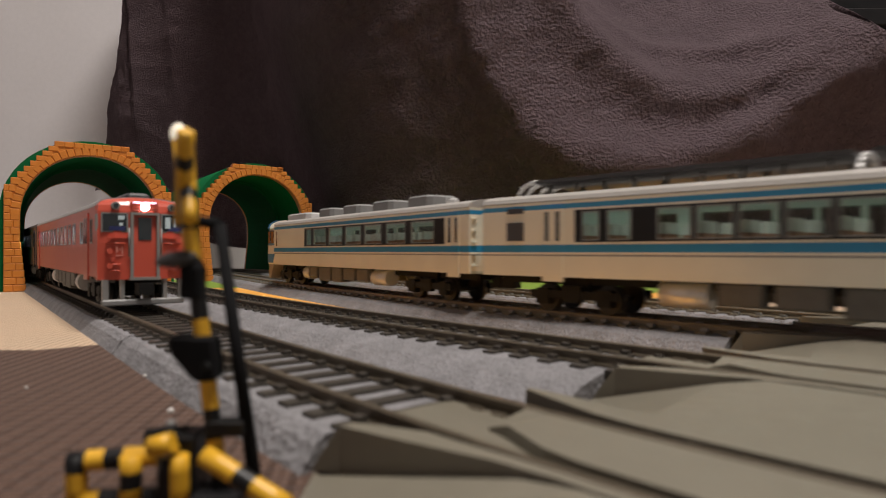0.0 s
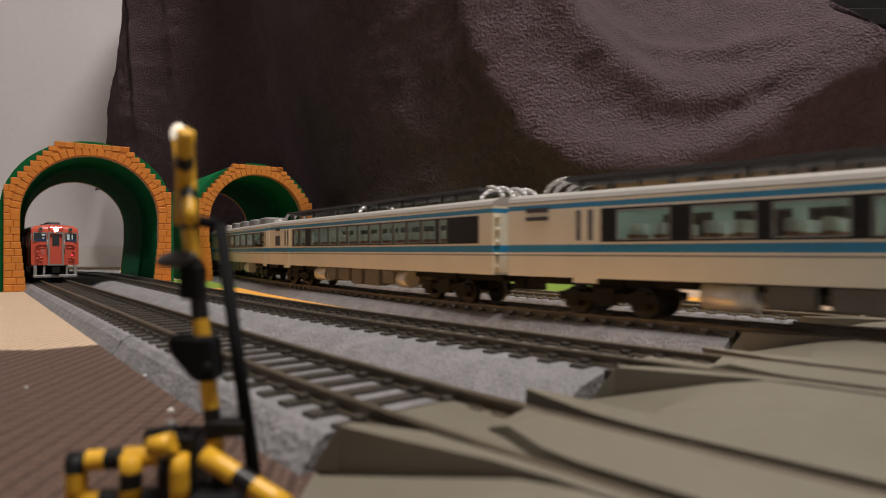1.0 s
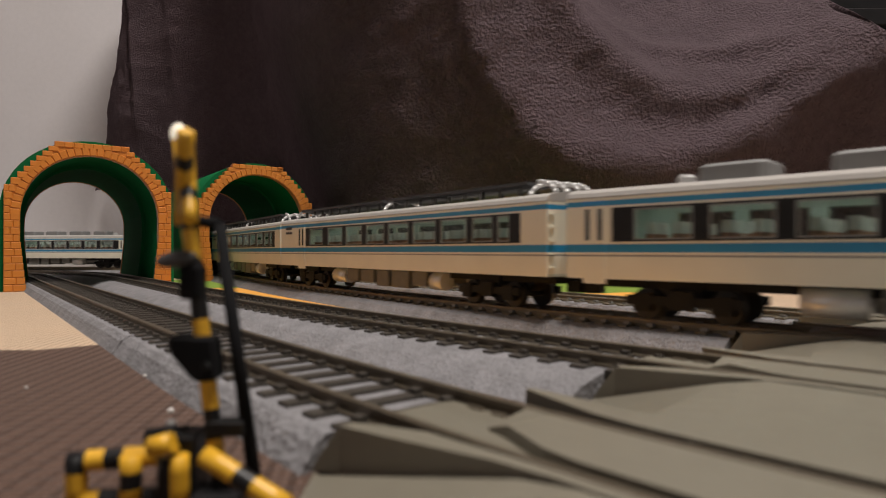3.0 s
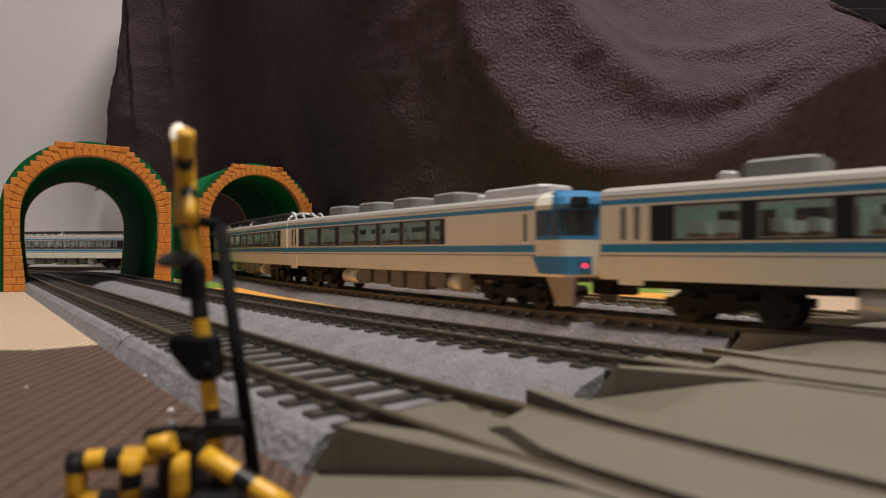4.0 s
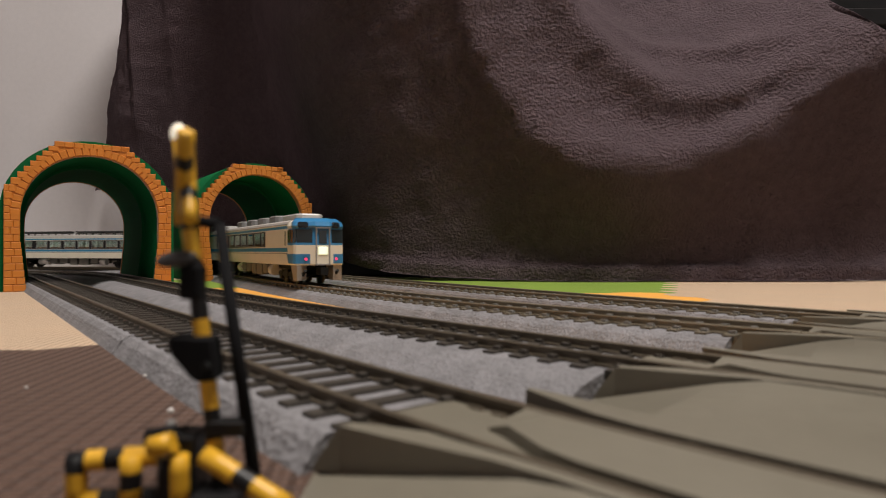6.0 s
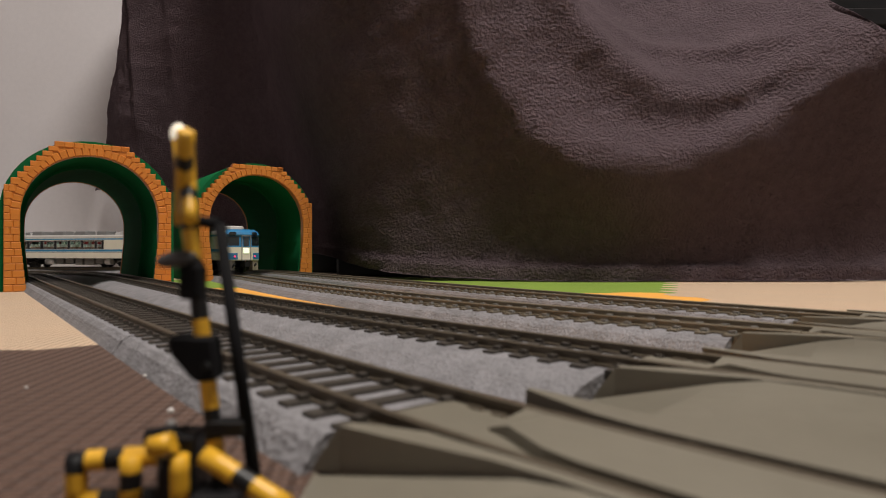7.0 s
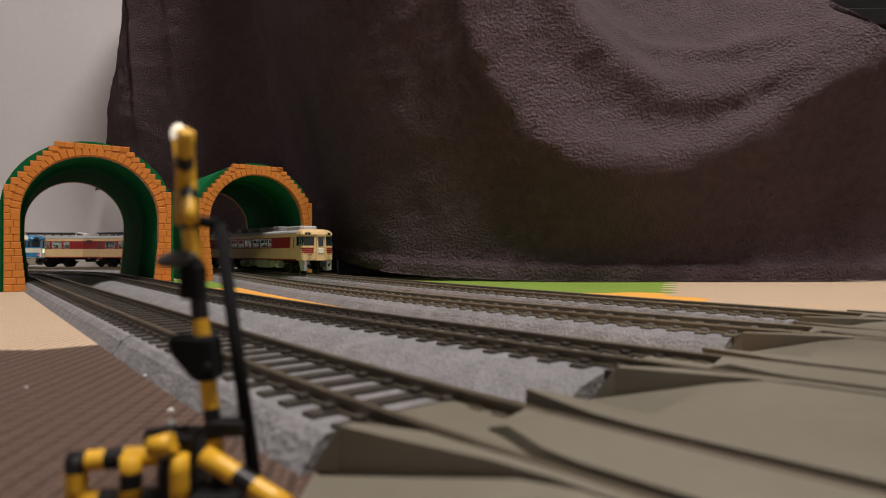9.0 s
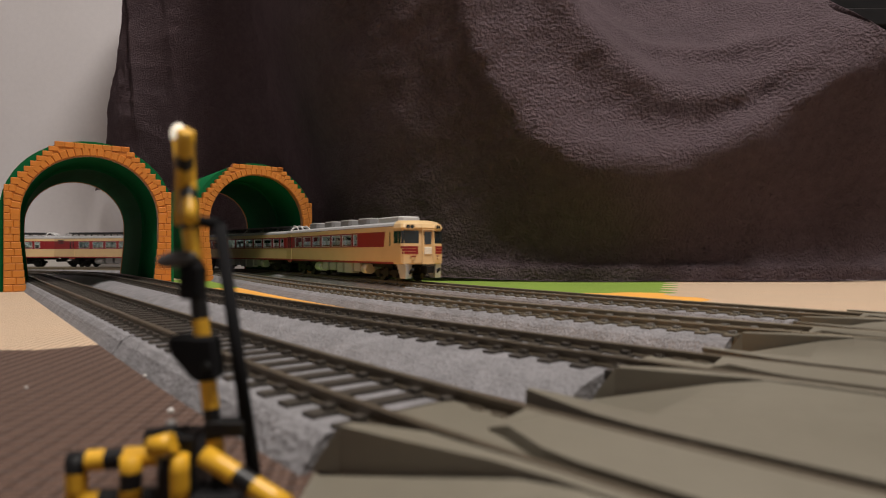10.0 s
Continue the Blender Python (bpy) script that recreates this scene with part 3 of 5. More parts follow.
# ---- level crossing plates ----
def surface(rows, base_z=-0.001):
    """A solid slab under a grid of points: rows of (x, y, z)."""
    bm = bmesh.new()
    top = [[bm.verts.new(p) for p in r] for r in rows]
    low = [[bm.verts.new((p[0], p[1], base_z)) for p in r] for r in rows]
    n, m = len(rows), len(rows[0])
    for i in range(n - 1):
        for j in range(m - 1):
            bm.faces.new((top[i][j], top[i][j + 1], top[i + 1][j + 1], top[i + 1][j]))
    rim = [(0, j) for j in range(m)] + [(i, m - 1) for i in range(1, n)] + [(n - 1, j) for j in range(m - 2, -1, -1)] + [(i, 0) for i in range(n - 2, 0, -1)]
    for (i, j), (k, l) in zip(rim, rim[1:] + rim[:1]):
        bm.faces.new((top[i][j], top[k][l], low[k][l], low[i][j]))
    return bm


def on_line(line, s, side, z):
    x, y, _ = line.at(s, side)
    return (x, y, z)


PLATE_TOP = 0.0080
PLATE_BACK = 0.30


def crossing():
    """Each track has a flush strip on both outer sides of its rails and a middle plate; all flare away from the rails at their ends.
    The road plates between the tracks ramp up from the ground to the rail tops."""
    base = new("level_crossing")
    tagged(base, "olive grey plastic level crossing plates between the rails", "level crossing")
    lines = [T1, T2, T3, T4]
    starts = [-0.0035, -0.0450, -0.2470, -0.2080]
    for ln, s0 in zip(lines, starts):
        # near strip: wide over the sleeper ends, cut back to the rail where the road plate has risen
        rows = [[on_line(ln, s0 + 0.0036, -0.0188, 0.0008), on_line(ln, s0 + 0.0036, -0.0150, 0.0008)]]
        for i in range(25):
            d = PLATE_BACK * (i / 24) ** 1.6
            u = min(1.0, d / 0.028)
            outer = -0.0165 + 0.0050 * u
            z = 0.0071 + (PLATE_TOP - 0.0071) * u
            inner = -0.0142 + 0.0042 * min(1.0, d / 0.010)
            rows.append([on_line(ln, s0 - d, outer, z), on_line(ln, s0 - d, inner, z + 0.0001)])
        bm = surface(rows, 0.0005)
        part("near_strip", bm, M["plate"], base)
        # middle plate: its near edge flares from the flangeway, its end ramps down
        rows = []
        for i in range(29):
            d = PLATE_BACK * (i / 28) ** 1.6
            u = min(1.0, d / 0.012)
            w = min(1.0, d / 0.018)
            rows.append([on_line(ln, s0 - 0.0125 - d, -0.0004 - 0.0054 * (w * w * (3 - 2 * w)), 0.0066 + (PLATE_TOP - 0.0066) * min(1, u * 3)), on_line(ln, s0 - 0.0125 - d, 0.0074, PLATE_TOP)])
        part("middle_plate", surface(rows, 0.0045), M["plate"], base)
        # low floor plate that shows between the rails before the middle plate begins
        rows = [[on_line(ln, s0 - d, -0.0070, 0.0062), on_line(ln, s0 - d, 0.0070, 0.0062)] for d in (-0.004, 0.0, 0.008, 0.02, 0.05)]
        part("floor_plate", surface(rows, 0.0040), M["plate"], base)
        # far strip
        rows = []
        for i in range(25):
            d = PLATE_BACK * (i / 24) ** 1.6
            u = min(1.0, d / 0.020)
            rows.append([on_line(ln, s0 - 0.004 - d, 0.0168 - 0.0052 * u, PLATE_TOP), on_line(ln, s0 - 0.004 - d, 0.0182, PLATE_TOP)])
        part("far_strip", surface(rows, 0.0005), M["plate"], base)
        # small rail joiners cast into the plates
        for side in (-0.0108, 0.0064):
            for k in range(2 if side < 0 else 4):
                x, y, h = ln.at(s0 - 0.003 - 0.0050 * k, side)
                j = part("joiner", one_box(-0.0016, 0.0016, -0.0005, 0.0005, 0.0050, 0.0066, 0.0002), M["rail"], base)
                j.matrix_basis = pose(x, y, 0, 0, 0, 90 + h)
    for i in range(3):
        rows = []
        for k in range(25):
            d = (PLATE_BACK - 0.02) * (k / 24) ** 1.6
            row = []
            for v in range(7):
                f = v / 6
                delay = 0.021 * (1 - f) + 0.003 * f
                u = min(1.0, max(0.0, (d - 0.0) / (delay + 0.024 * f + 0.001)))
                ax, ay, _ = on_line(lines[i], starts[i] - 0.004 - d, 0.0184, 0)
                bx, by, _ = on_line(lines[i + 1], starts[i + 1] + 0.0035 - d, -0.0190 + 0.0070 * min(1.0, d / 0.031), 0)
                row.append((ax + (bx - ax) * f, ay + (by - ay) * f, 0.0004 + (PLATE_TOP - 0.0006) * u))
            rows.append(row)
        part("road_plate", surface(rows), M["plate"], base)
    # near approach: square far corner, rising towards the rails
    rows = []
    for k in range(25):
        d = 0.22 * (k / 24) ** 1.6
        ex, ey, _ = on_line(T1, starts[0] + 0.002 - d, -0.0190 + 0.0072 * min(1.0, d / 0.034), 0)
        row = []
        for v in range(7):
            f = v / 6
            x, y = -0.0178 + 0.10 * d * (1 - f), 0.0850 - 1.3 * d
            u = min(1.0, d / (0.034 + 0.012 * (1 - f)))
            row.append((x + (ex - x) * f, y + (ey - y) * f, 0.0004 + (PLATE_TOP - 0.0006) * u))
        rows.append(row)
    part("road_plate", surface(rows), M["plate"], base)
    rows = []
    for k in range(13):
        d = PLATE_BACK * k / 12
        rows.append([on_line(T4, starts[3] - d, 0.0184, PLATE_TOP - 0.0002 if k else 0.004), on_line(T4, starts[3] - d, 0.09, PLATE_TOP - 0.0006 if k else 0.001)])
    part("road_plate", surface(rows), M["plate"], base)
    return base


def lint():
    """White crumbs lying on the brown mat."""
    for x, y, r in ((-0.0940, 0.1378, 0.0004), (-0.0733, 0.1501, 0.0005), (-0.0520, 0.1167, 0.0007)):
        bm = bmesh.new()
        bmesh.ops.create_icosphere(bm, subdivisions=1, radius=r)
        for v in bm.verts:
            v.co *= 0.8 + 0.4 * noise.random()
        ob = part("lint", bm, M["white"])
        ob.matrix_basis = pose(x, y, r * 0.7)
        tagged(ob, "tiny white crumb of lint on the mat", "lint", "crumbs on the mat")


# ---- crossing signal and barrier ----
def striped(name, parent, p, q, r, colours, n=14):
    """A round bar in bands; each band is a piece of its own colour on one part."""
    p, q = Vector(p), Vector(q)
    bm = bmesh.new()
    k = len(colours)
    m = (q - p).to_track_quat("Z", "Y").to_matrix()
    rings = []
    for i in range(k + 1):
        c = p + (q - p) * i / k
        rings.append([bm.verts.new(c + m @ Vector((r * math.cos(2 * math.pi * a / n), r * math.sin(2 * math.pi * a / n), 0))) for a in range(n)])
    for i in range(k):
        for a in range(n):
            f = bm.faces.new((rings[i][a], rings[i][(a + 1) % n], rings[i + 1][(a + 1) % n], rings[i + 1][a]))
            f.material_index, f.smooth = colours[i], True
    bm.faces.new(rings[0][::-1]).material_index = colours[0]
    bm.faces.new(rings[-1]).material_index = colours[-1]
    return part(name, bm, M["yellow"], parent, more=(M["black"],))


SX, SY = -0.0279, 0.0770


def sp(px_right, z, dy=0.0):
    """A place by the signal: metres to the right of its foot, height, depth."""
    return (SX + px_right, SY + dy, z)


def signal():
    base = new("crossing_signal")
    tagged(base, "yellow and black striped crossing signal with crossbuck and lamps", "crossing signal")
    lean = -0.0055 / 0.046
    def on(z):
        return sp(lean * z, z)
    striped("post", base, on(0.0), on(0.0375), 0.00105, [1, 0, 1, 0, 1, 0, 1, 1, 0, 1])
    # crossbuck boards, seen nearly edge-on
    for turn in (38, -38):
        x, y, z = on(0.0400)
        m = pose(x + 0.0002, y + (0.0006 if turn > 0 else -0.0006), z, 0, 0, 116) @ pose(0, 0, 0, 0, turn + 90, 0)
        striped("crossbuck_board", base, m @ Vector((-0.0068, 0, 0)), m @ Vector((0.0068, 0, 0)), 0.00105, [0, 0, 0, 0, 0, 1, 0, 0] if turn > 0 else [0, 0, 1, 0, 0, 0, 0, 0], 4)
    bm = bmesh.new()
    x, y, z = on(0.0458)
    bmesh.ops.create_uvsphere(bm, u_segments=14, v_segments=8, radius=0.00105, matrix=pose(x, y, z) @ Matrix.Diagonal((1, 1, 1.3, 1)))
    # no bulb here: the bright highlight is put in as glow
    part("cap", bm, M["cap"], base, "glossy white cap, given a glow for the lamp's reflection")
    bm = bmesh.new()
    cyl(bm, on(0.0375), on(0.0452), 0.0009, n=12)
    part("mast_top", bm, M["yellow"], base)
    # upper lamp: flat hood with a housing under it; lower lamp: tapered box
    x, y, _ = on(0.0298)
    bm = bmesh.new()
    bmesh.ops.create_uvsphere(bm, u_segments=16, v_segments=8, radius=1.0, matrix=pose(x - 0.0018, y - 0.0004, 0.0300, 0, -8, 0) @ Matrix.Diagonal((0.0027, 0.0022, 0.0011, 1)))
    part("lamp_hood", bm, M["rack"], base)
    part("lamp_housing", one_box(x - 0.0014, x + 0.0013, y - 0.0014, y + 0.0012, 0.0250, 0.0293, 0.0004), M["matte_black"], base)
    x, y, _ = on(0.0182)
    bm = bmesh.new()
    loft(bm, [[(x - 0.0040, y + e, 0.0206), (x - 0.0042, y + e, 0.0186), (x - 0.0008, y + e, 0.0146), (x + 0.0022, y + e, 0.0150), (x + 0.0016, y + e, 0.0204)] for e in (-0.0016, 0.0016)])
    bevelled(bm, 0.0005)
    part("lamp_housing", bm, M["matte_black"], base)
    bm = bmesh.new()
    cyl(bm, (x + 0.0009, y - 0.0008, 0.0168), (x + 0.0009, y - 0.0024, 0.0168), 0.0005, n=12)
    part("lamp_lens", bm, M["bogie"], base)
    x, y, z = on(0.0088)
    bm = one_box(x - 0.0008, x + 0.0042, y - 0.0012, y + 0.0012, z - 0.0010, z + 0.0011, 0.0003)
    part("clamp", bm, M["black"], base)
    bm = one_box(SX - 0.003, SX + 0.003, SY - 0.003, SY + 0.003, 0.0, 0.0012, 0.0003)
    part("foot_plate", bm, M["black"], base)
    # raised barrier arm
    bm = bmesh.new()
    cyl(bm, sp(-0.0003, 0.0345), sp(0.0044, 0.0005), 0.00075, 0.0009, 10)
    cyl(bm, sp(-0.0033, 0.0348), sp(-0.0003, 0.0345), 0.0007, n=8)
    part("barrier_rod", bm, M["matte_black"], base)


def barrier():
    base = new("crossing_fence")
    tagged(base, "yellow and black striped guard fence beside the crossing", "guard fence")
    y = 0.0735
    def at(px, py, dy=0.0):
        d = y + dy
        return ((px - 784) / 1080 * d, d, max(0.0006, 0.031 - (py - 445) / 1080 * d))
    striped("top_rail", base, at(122, 818), at(318, 803, 0.002), 0.00125, [1, 0, 1, 0, 0, 0])
    striped("bottom_rail", base, at(140, 884), at(325, 878, 0.002), 0.00115, [0, 1, 0, 1, 1])
    for px, col in ((136, [0, 0, 1]), (232, [0, 1, 0]), (298, [1, 1, 1]), (316, [0, 0, 0])):
        striped("fence_post", base, at(px, 900), at(px, 806), 0.00125, col)
    striped("brace", base, at(266, 792, -0.001), at(306, 783, -0.001), 0.0012, [0, 0])
    m = new("barrier_machine")
    tagged(m, "black barrier machine with yellow striped arm", "barrier machine")
    x, yy, z = at(330, 830, 0.004)
    part("housing", one_box(x - 0.0022, x + 0.0020, yy - 0.002, yy + 0.003, 0.0, 0.0082, 0.0005), M["black"], m)
    bm = bmesh.new()
    cyl(bm, at(262, 775, 0.004), at(330, 770, 0.004), 0.0013, n=12)
    part("motor", bm, M["black"], m)
    striped("arm", m, at(362, 806, -0.002), at(510, 898, -0.005), 0.0012, [0, 0, 1, 0, 0])
    bm = bmesh.new()
    x, yy, z = at(303, 752, 0.006)
    bmesh.ops.create_uvsphere(bm, u_segments=10, v_segments=6, radius=0.0007, matrix=pose(x, yy, z))
    cyl(bm, (x, yy, z), (x, yy, 0.007), 0.0004, n=6)
    part("beacon", bm, M["silver"], m)


# ---- trains ----
HW, FLOOR_Z, EAVE = 0.0178, 0.0135, 0.0418
CARLEN, CPITCH = 0.252, 0.257


def wheelset_mesh():
    bm = bmesh.new()
    for y in (-0.0083, 0.0083):
        cyl(bm, (0, y - 0.0011, 0), (0, y + 0.0011, 0), 0.0053, n=20)
        k = y - math.copysign(0.0014, y)
        cyl(bm, (0, k - 0.0003, 0), (0, k + 0.0003, 0), 0.0058, n=20)
    cyl(bm, (0, -0.008, 0), (0, 0.008, 0), 0.001, n=8)
    return mesh_of("wheelset", bm, M["wheel"])


def bogie_mesh():
    bm = bmesh.new()
    for sg in (-1, 1):
        y0, y1 = sorted((sg * 0.0108, sg * 0.0128))
        box(bm, -0.019, 0.019, y0, y1, 0.0052, 0.0082)
        for x in (-0.0131, 0.0131):
            box(bm, x - 0.003, x + 0.003, y0 - 0.0004, y1 + 0.0004, 0.0030, 0.0090)
            cyl(bm, (x, y0 - 0.0006, 0.0056), (x, y1 + 0.0006, 0.0056), 0.0018, n=10)
        box(bm, -0.004, 0.004, y0 - 0.0005, y1 + 0.0005, 0.0040, 0.0100)
    box(bm, -0.006, 0.006, -0.0108, 0.0108, 0.0060, 0.0130)
    return mesh_of("bogie", bm, M["bogie"])


WHEELSET, BOGIE = wheelset_mesh(), bogie_mesh()


def post_mesh(r):
    bm = bmesh.new()
    cyl(bm, (0, 0, 0.0425), (0, 0, 0.0484), r, n=6)
    return mesh_of("radiator_post", bm, M["grey"])


POST_THIN, POST_THICK = post_mesh(0.0006), post_mesh(0.0011)


def roof_ring(x, drop=0.0, hw=HW, eave=EAVE, crown=0.0458):
    pts = [(x, -hw, eave - 0.0004)]
    for i in range(13):
        a = math.pi * i / 12
        pts.append((x, -hw * math.cos(a), eave + (crown - eave - drop) * math.sin(a) ** 0.7))
    return pts + [(x, hw, eave - 0.0004)]


def panel(bm, p0, p1, z0, z1, thick, lift=0.0, mi=0, slant=0.0):
    """A thin plate standing on the plan line p0-p1, proud of it to the right-hand side."""
    p0, p1 = Vector((*p0, 0)), Vector((*p1, 0))
    d = (p1 - p0).normalized()
    n = Vector((d.y, -d.x, 0))
    q = []
    for off in (lift - 0.0004, lift + thick):
        for p, z in ((p0, z0), (p1, z0), (p1, z1), (p0, z1)):
            v = p + n * off
            q.append(bm.verts.new((v.x + (slant if z == z1 else 0) * d.x, v.y + (slant if z == z1 else 0) * d.y, z)))
    for f in ((0, 1, 2, 3), (7, 6, 5, 4), (0, 4, 5, 1), (1, 5, 6, 2), (2, 6, 7, 3), (3, 7, 4, 0)):
        bm.faces.new([q[i] for i in f]).material_index = mi


def mix(a, b, u):
    return (a[0] + (b[0] - a[0]) * u, a[1] + (b[1] - a[1]) * u)


def nose_outline(h, inset=0.0, deep=0.0, rear=None):
    """Plan of the cab: straight flanks from the rear, two facets and a flat middle."""
    w = HW - inset * 0.5
    start = h - 0.0125 - deep if rear is None else h - rear
    left = [(start, -w), (h - 0.0088 - inset, -w), (h - 0.0066 - inset, -w + 0.0012), (h - 0.0010 - inset, -0.0066), (h - inset, -0.0050)]
    return left + [(x, -y) for x, y in left[::-1]]


def zone(name, base, h, levels, material, deep=0.0, label="", rear=None):
    bm = bmesh.new()
    loft(bm, [[(x, y, z) for x, y in nose_outline(h, ins, deep, rear)] for z, ins in levels])
    return part(name, bm, material, base, label)


def express_cab(base, h, spec):
    """Faceted driving cab with a gangway door, pods of headlights and a skirt."""
    deep = spec["nose_depth"]
    zone("nose", base, h, [(FLOOR_Z, 0.0006), (0.0145, 0.0), (0.0272, 0.0)], spec["cab_paint"], deep)
    zone("windscreen_frame", base, h, [(0.0272, 0.0), (0.0384, 0.0012)], spec["frame"], deep)
    cap = zone("cab_roof", base, h, [(0.0384, 0.0008), (0.0402, -0.0004), (0.0430, 0.0010), (0.0450, 0.0045), (0.0458, 0.0078)], spec["cap"], deep, rear=0.0125 if spec["flash"] == "patch" else None)
    if spec["flash"] == "patch":
        bm = bmesh.new()
        loft(bm, [[(h - 0.0125 - deep, y, z), (h - 0.0126, y, z), (h - 0.0126, -y, z), (h - 0.0125 - deep, -y, z)] for y, z in ((-HW, 0.0384), (-HW - 0.0002, 0.0402), (-HW + 0.0012, 0.0430), (-HW + 0.0045, 0.0450), (-HW + 0.0078, 0.0458))])
        part("roof_flank", bm, M["cream"], base, "cream roof band behind the blue cab cap")
    o = nose_outline(h, 0.0, deep)
    for i in (1, 5):
        a, b = (o[2], o[3]) if i == 1 else (o[6], o[7])
        bm = bmesh.new()
        panel(bm, mix(a, b, 0.04), mix(a, b, 0.96), 0.0288, 0.0378, 0.0002, -0.0003)
        c0, c1 = (o[1], o[2]) if i == 1 else (o[7], o[8])
        panel(bm, mix(c0, c1, 0.15 if i == 1 else 0.0), mix(c0, c1, 1.0 if i == 1 else 0.85), 0.0288, 0.0378, 0.0002, -0.0003)
        part("windscreen", bm, M["screen"], base)
        # painted flash at the foot of the facet
        bm = bmesh.new()
        if spec["flash"] == "patch":
            lo, hi = (0.0, 0.84)
            panel(bm, mix(a, b, lo if i == 1 else 1 - hi), mix(a, b, hi if i == 1 else 1 - lo), 0.0146, 0.0211, 0.00018)
            c0, c1 = (o[1], o[2]) if i == 1 else (o[7], o[8])
            panel(bm, c0, c1, 0.0146, 0.0211, 0.00018)
        else:
            c0, c1 = (o[1], o[2]) if i == 1 else (o[7], o[8])
            for z in (0.0211, 0.0231, 0.0251):
                panel(bm, mix(c0, c1, 0.0 if z > 0.024 or i == 5 else 0.5), mix(c0, c1, 1.0 if z > 0.024 or i == 1 else 0.5), z, z + 0.0016, 0.00015)
            for z, lo in ((0.0251, 0.0), (0.0231, 0.0), (0.0211, 0.05)):
                panel(bm, mix(a, b, lo if i == 1 else 0.08), mix(a, b, 0.92 if i == 1 else 1 - lo), z, z + 0.0016, 0.00015)
            panel(bm, mix(a, b, 0.80 if i == 1 else 0.08), mix(a, b, 0.92 if i == 1 else 0.20), 0.0211, 0.0267, 0.00017)
        part("flash", bm, spec["paint2"], base)
        c = mix(a, b, 0.60 if i == 1 else 0.40)
        nrm = Vector((b[1] - a[1], -(b[0] - a[0]), 0)).normalized()
        p = Vector((*c, 0.0178))
        bm = bmesh.new()
        cyl(bm, p - nrm * 0.001, p + nrm * 0.0008, 0.0010, n=14)
        lens = part("tail_lamp", bm, spec["tail"], base)
        bm = bmesh.new()
        panel(bm, (c[0] - 0.0016 * (b[0] - a[0]) / 0.0088, c[1] - 0.0016 * (b[1] - a[1]) / 0.0088), (c[0] + 0.0016 * (b[0] - a[0]) / 0.0088, c[1] + 0.0016 * (b[1] - a[1]) / 0.0088), 0.0192, 0.0198, 0.0005)
        part("grab_step", bm, spec["paint2"], base)
        # headlight pod over the windscreen
        c = mix(a, b, 0.55 if i == 1 else 0.45)
        p = Vector((*c, 0.0408)) - nrm * 0.0006
        bm = bmesh.new()
        side = Vector((nrm.y, -nrm.x, 0))
        cyl(bm, p - nrm * 0.002, p + nrm * 0.0016, 0.0021, 0.0021, 12)
        cyl(bm, p + side * 0.003 - nrm * 0.002, p + side * 0.003 + nrm * 0.0016, 0.0021, 0.0021, 12)
        pod = part("headlight_pod", bm, spec["pod"], base)
        for k in (0, 0.003):
            bm = bmesh.new()
            q = p + side * k
            cyl(bm, q + nrm * 0.0012, q + nrm * 0.0018, 0.0013, n=12)
            part("headlight", bm, M["screen"], pod)
        # side cab window and door slit
        sg = -1 if i == 1 else 1
        bm = bmesh.new()
        y0, y1 = sorted((sg * (HW - 0.0003), sg * (HW + 0.00015)))
        box(bm, h - 0.0118 - deep, h - 0.0062 - deep, y0, y1, 0.0288, 0.0376)
        box(bm, h - 0.0048 - deep, h - 0.0092, y0, y1, 0.0288, 0.0376)
        part("side_window", bm, M["screen"], base)
        bm = bmesh.new()
        box(bm, h - 0.0185 - deep, h - 0.0170 - deep, y0, y1, 0.0268, 0.0372)
        part("cab_door_window", bm, M["screen"], base)
        # skirt
        bm = bmesh.new()
        y0, y1 = sorted((sg * 0.0086, sg * 0.0168))
        loft(bm, [[(h - 0.0165, y0, FLOOR_Z), (h - 0.003, y0, FLOOR_Z), (h - 0.0035, y0, 0.0032), (h - 0.0110, y0, 0.0032)],
                  [(h - 0.0175, y1, FLOOR_Z), (h - 0.008, y1, FLOOR_Z), (h - 0.0085, y1, 0.0032), (h - 0.0125, y1, 0.0032)]])
        part("skirt", bm, spec["skirt"], base)
        bm = bmesh.new()
        cyl(bm, (h - 0.0020, sg * 0.0115, 0.0100), (h - 0.0075, sg * 0.0115, 0.0065), 0.0011, n=8)
        part("air_hose", bm, M["bogie"], base)
    bm = bmesh.new()
    box(bm, h - 0.0004, h + 0.0006, -0.0050, -0.0043, 0.0145, 0.0392)
    box(bm, h - 0.0004, h + 0.0006, 0.0043, 0.0050, 0.0145, 0.0392)
    box(bm, h - 0.0004, h + 0.0006, -0.0043, 0.0043, 0.0384, 0.0392)
    box(bm, h - 0.0004, h + 0.0008, -0.0054, 0.0054, 0.0136, 0.0145)
    part("gangway_frame", bm, M["steel"] if spec["flash"] == "patch" else M["cream_warm"], base)
    bm = bmesh.new()
    box(bm, h - 0.0004, h + 0.0003, -0.0028, 0.0028, 0.0282, 0.0372)
    part("door_window", bm, M["screen"], base)
    bm = bmesh.new()
    box(bm, h - 0.0004, h + 0.0005, -0.0031, 0.0031, 0.0208, 0.0260)
    bevelled(bm, 0.0002)
    part("train_sign", bm, spec["sign"], base, spec["sign_label"])
    bm = bmesh.new()
    box(bm, h - 0.006, h + 0.0035, -0.0028, 0.0028, 0.0072, 0.0120)
    part("coupler", bm, M["bogie"], base)
